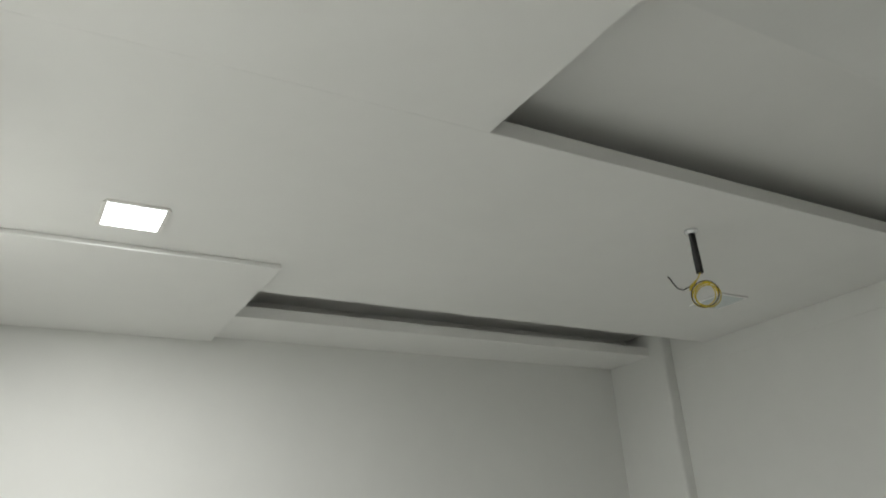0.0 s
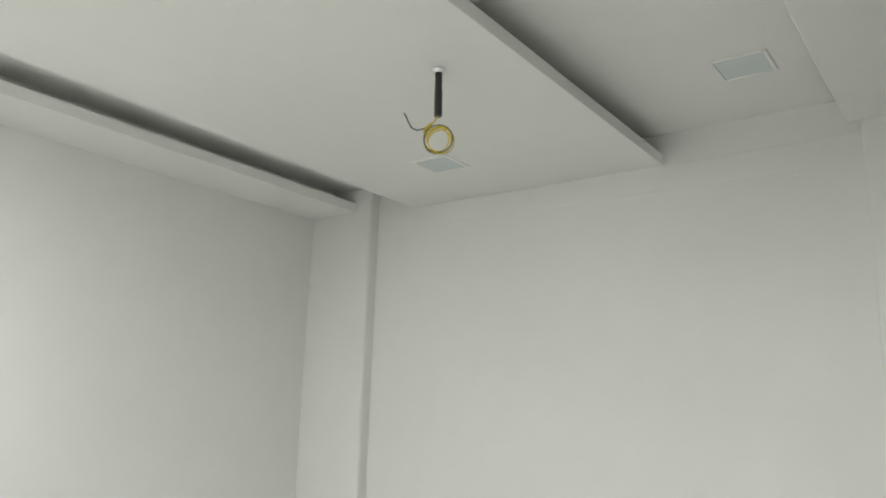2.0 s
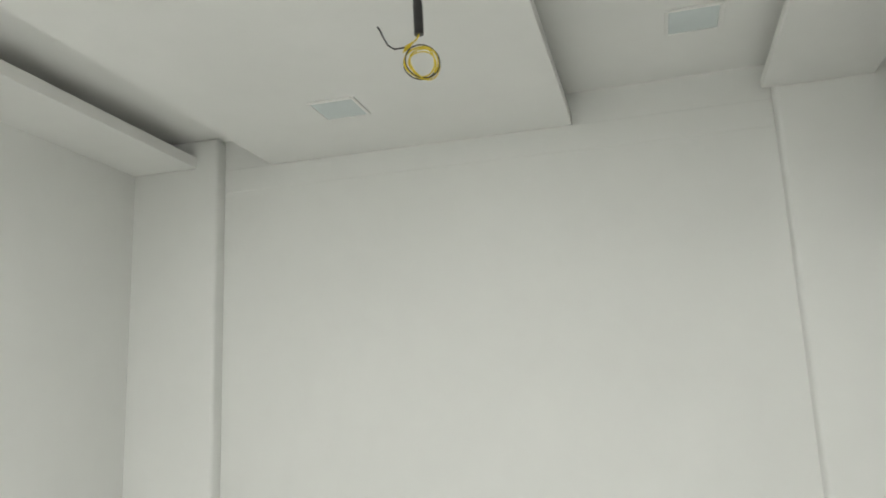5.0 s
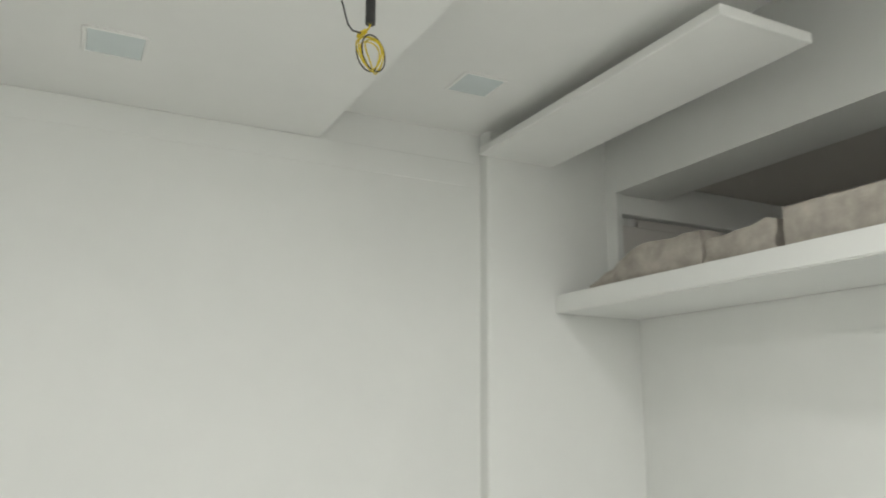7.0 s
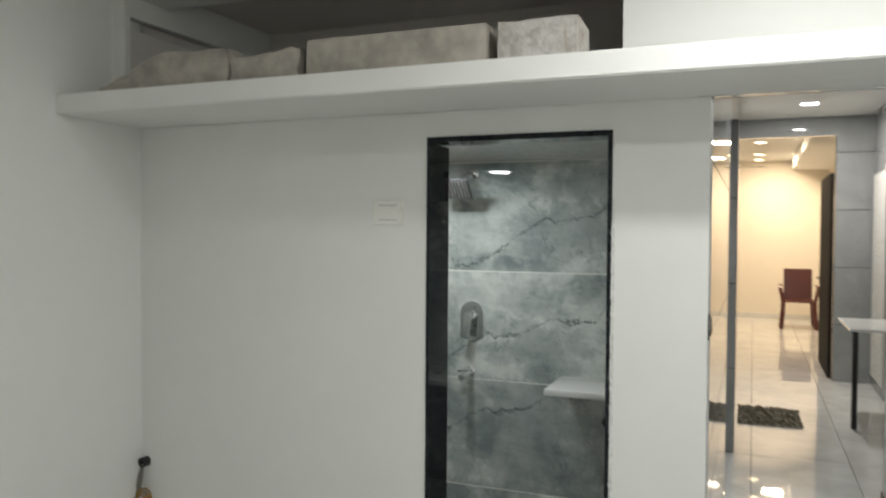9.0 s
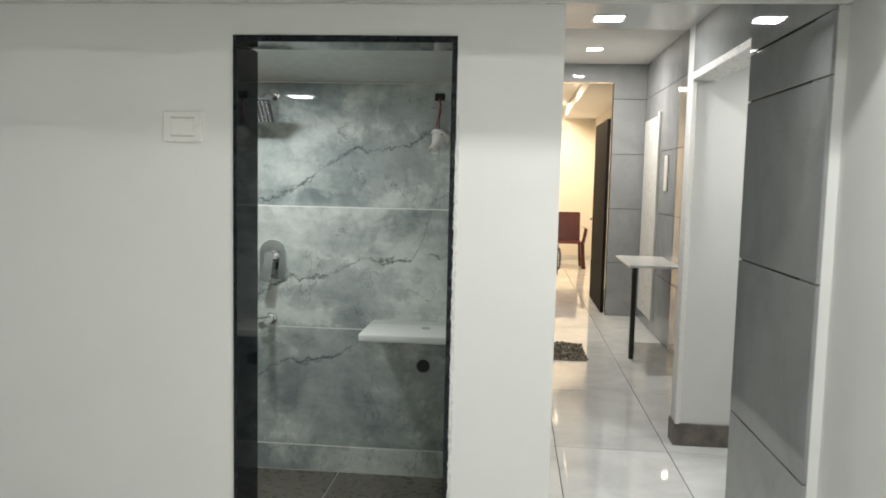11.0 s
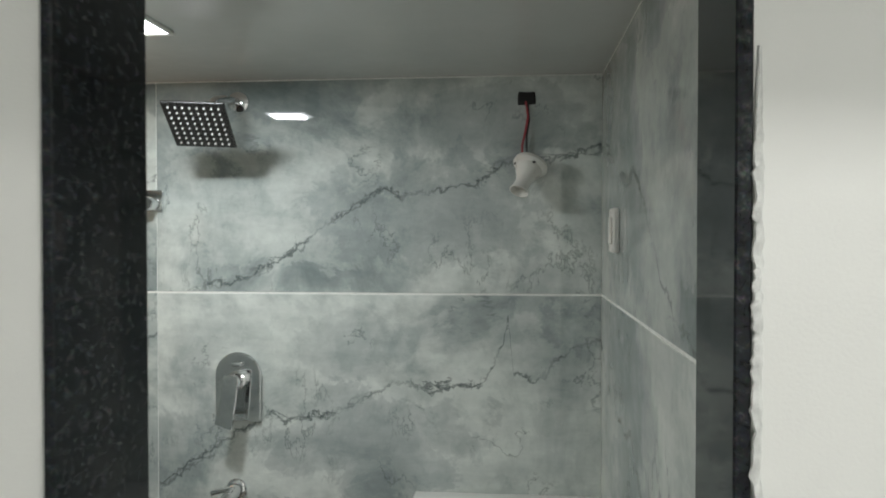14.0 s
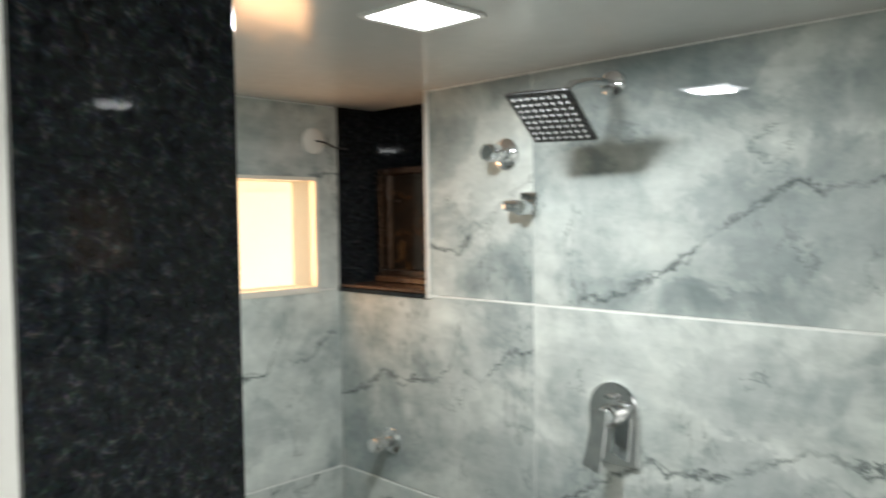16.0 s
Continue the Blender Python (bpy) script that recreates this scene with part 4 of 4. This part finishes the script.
for i in range(900):
    x, y = rng.uniform(1.03, 1.51), rng.uniform(4.05, 4.71)
    a, h = rng.uniform(0, 6.28), rng.uniform(0.012, 0.03)
    d = Vector((math.cos(a), math.sin(a), 0)) * 0.014
    p = Vector((x, y, 0.006))
    q = [bm.verts.new(p + d), bm.verts.new(p - d), bm.verts.new(p + Vector((rng.uniform(-0.02, 0.02), rng.uniform(-0.02, 0.02), h)))]
    bm.faces.new(q)
tagged(part("fibre", bm, MATFIBRE, mat), kind="stuff")

table = thing("counter_table", "white stone counter on a black steel leg beside the wall", "table")
part("tabletop", box(1.84, 4.16, 0.782, CX - 0.001, 5.05, 0.802, 0.004, 2), CERAMIC, table)
part("leg", add_box(bmesh.new(), 1.87, 4.205, 0, 1.91, 4.245, 0.782, 0.003), BLACK, table, "black steel leg")

box_switch = thing("passage_switch", "white switch plate on the grey tiles", "switch")
part("frame", box(CX - 0.012, 4.95, 1.42, CX, 5.1, 1.75, 0.003), PLASTIC, box_switch)

chair = thing("plastic_chair", "maroon moulded plastic armchair standing on the hall floor", "chair")
chair.location = (1.83, 11.2, 0)
S = 1.06


def sweep(pts, w, d):
    bm = bmesh.new()
    rings = []
    for p in pts:
        p = Vector(p) * S
        rings.append([bm.verts.new(p + Vector((sx * w / 2, sy * d / 2, 0))) for sx, sy in ((-1, -1), (1, -1), (1, 1), (-1, 1))])
    for a, b in zip(rings, rings[1:]):
        for k in range(4):
            bm.faces.new((a[k], a[(k + 1) % 4], b[(k + 1) % 4], b[k]))
    bm.faces.new(list(reversed(rings[0])))
    bm.faces.new(rings[-1])
    bmesh.ops.recalc_face_normals(bm, faces=bm.faces[:])
    return bm


part("seat", box(-0.22 * S, -0.22 * S, 0.40 * S, 0.22 * S, 0.2 * S, 0.43 * S, 0.014, 3), MAROON, chair)
for sx in (-1, 1):
    part("leg", sweep([(sx * 0.245, -0.24, 0.0), (sx * 0.225, -0.22, 0.22), (sx * 0.215, -0.21, 0.42)], 0.065, 0.06), MAROON, chair)
    part("leg", sweep([(sx * 0.235, 0.26, 0.0), (sx * 0.215, 0.22, 0.22), (sx * 0.205, 0.2, 0.42)], 0.06, 0.06), MAROON, chair)
    part("armrest", sweep([(sx * 0.225, -0.2, 0.42), (sx * 0.25, -0.22, 0.55), (sx * 0.262, -0.22, 0.63), (sx * 0.262, -0.18, 0.655), (sx * 0.25, 0.1, 0.66), (sx * 0.21, 0.22, 0.66)], 0.055, 0.035), MAROON, chair)
bm = bmesh.new()
add_box(bm, -0.205 * S, 0.2 * S, 0.42 * S, 0.205 * S, 0.228 * S, 0.90 * S, 0.012, 2)
for v in bm.verts:
    v.co.y += (v.co.z - 0.42) * 0.2 + v.co.x ** 2 * -0.9
part("backrest", bm, MAROON, chair)
part("badge", box(-0.03, 0.29 * S - 0.012, 0.845 * S, 0.03, 0.29 * S + 0.004, 0.87 * S, 0.003), PLASTIC, chair, "small pale oval badge")

fan = thing("ceiling_fan", "dark ceiling fan with three blades at rest", "fan")
fan.location = (0.7, 10.6, 2.85)
part("rod", tube((0, 0, 0), (0, 0, -0.2), 0.014), WOOD, fan)
part("motor", add_lathe(bmesh.new(), [(0.05, -0.19), (0.11, -0.21), (0.11, -0.26), (0.06, -0.29)], pose(0, 0, 0)), WOOD, fan, smooth=True)
for k in range(3):
    bm = box(0.1, -0.06, -0.243, 0.6, 0.06, -0.236, 0.003)
    bm.transform(pose(0, 0, 0, 0, 0, 8 + 120 * k))
    part("blade", bm, WOOD, fan)


# ---- tiles, piece by piece ----
def lay(parent, name, mat, places):
    """Alike slabs, each an object on one shared mesh. places: lower corner and extents."""
    cache = {}
    for (x, y, z), (dx, dy, dz) in places:
        key = (round(dx, 4), round(dy, 4), round(dz, 4))
        if key not in cache:
            cache[key] = mesh(name, box(0, 0, 0, dx, dy, dz, 0.0012), mat)
        ob = new(name, cache[key])
        ob.location = (x, y, z)
        ob.parent = parent


def spans(lo, hi, start, step, gap):
    """Pieces of one step from start that lie between lo and hi."""
    out = []
    k = math.floor((lo - start) / step)
    while start + k * step < hi - 1e-6:
        a, b = max(lo, start + k * step), min(hi, start + (k + 1) * step)
        if b - a > 0.015:
            out.append((a + gap / 2, b - gap / 2))
        k += 1
    return out


G = 0.006
ROWS = spans(0.0, BZ - 0.001, 0.135, 0.6, G)
# back wall, stopping at the window
places = []
for z0, z1 in ROWS:
    for x0, x1 in ((BX0, -0.5598), (-0.5582, BX1)):
        if z0 > WZ0 - 0.05:
            x0 = max(x0, WX1 + 0.014)
        places.append(((x0, BY1, z0), (x1 - x0, 0.012, z1 - z0)))
lay(back, "tile", MARBLE, places)
places = []
for z0, z1 in ROWS:
    for y0, y1 in spans(BY0, BY1, BY1 - 1.2, 1.2, 0.0016):
        places.append(((BX1, y0, z0), (0.012, y1 - y0, z1 - z0)))
lay(east, "tile", MARBLE_SIDE, places)
places = []
for z0, z1 in ROWS:
    cuts = [(BY0, BY1)] if z0 < NZ0 - 0.1 else []
    for y0, y1 in cuts:
        places.append(((BX0 - 0.012, y0, z0), (0.012, y1 - y0, z1 - z0)))
    if not cuts:
        places.append(((BX0 - 0.012, BY0, z0), (0.012, NY0 - 0.02 - BY0, z1 - z0)))
        places.append(((BX0 - 0.012, NY1 + 0.012, z0), (0.012, BY1 - NY1 - 0.012, z1 - z0)))
        places.append(((BX0 - 0.012, NY0 - 0.02, NZ1 + 0.012), (0.012, NY1 - NY0 + 0.032, z1 - NZ1 - 0.012)))
lay(side, "tile", MARBLE_SIDE, places)
lay(bath_floor, "tile", BATHFLOOR, [((x0, y0, -0.004), (x1 - x0, y1 - y0, 0.006)) for x0, x1 in spans(BX0, BX1, 0.02, 0.6, G) for y0, y1 in spans(BY0 + 0.02, BY1, BY1 - 0.6, 0.6, G)])

fl = bpy.data.objects["floor"]
lay(fl, "tile", FLOORTILE, [((x0, y0, -0.008), (x1 - x0, y1 - y0, 0.008)) for x0, x1 in spans(XB, XD, 1.135, 0.62, 0.003) for y0, y1 in spans(YA, 0.0, 1.94, 1.2, 0.003)])
fp = bpy.data.objects["floor_passage"]
lay(fp, "tile", FLOORTILE, [((x0, y0, -0.008), (x1 - x0, y1 - y0, 0.008)) for x0, x1 in spans(0.6, 3.35, 1.135, 0.62, 0.004) for y0, y1 in spans(0.0, 13.0, 1.94, 1.2, 0.004)])

TR = spans(0.0, 1.98, 0.0, 0.6, 0.006)
lay(right, "tile", GREYTILE, [((RN, y0, z0), (0.012, y1 - y0, z1 - z0)) for z0, z1 in TR for y0, y1 in spans(0.0, 0.77, -0.43, 1.2, 0.003)])
lay(right, "tile", GREYTILE, [((RX, y0, 2.09), (0.012, y1 - y0, 0.26)) for y0, y1 in spans(0.77, 2.07, 0.87, 1.2, 0.003)])
FULL = spans(0.0, 2.78, 0.0, 0.6, 0.006)
lay(left, "tile", GREYTILE, [((PL - 0.012, y0, z0), (0.012, y1 - y0, z1 - z0)) for z0, z1 in FULL for y0, y1 in spans(0.16, EY, 0.5, 1.2, 0.003)])
lay(far, "tile", GREYTILE, [((CX, y0, z0), (0.012, y1 - y0, z1 - z0)) for z0, z1 in FULL for y0, y1 in spans(2.2, EY, 2.2, 1.2, 0.003)])
lay(end, "tile", GREYTILE, [((RE, EY, z0), (CX - RE, 0.012, z1 - z0)) for z0, z1 in FULL])
lay(pil, "tile", GREYTILE, [((PL - 0.01, 3.128, z0), (0.038, 0.012, z1 - z0)) for z0, z1 in spans(0.0, 2.35, 0.0, 0.6, 0.006)])
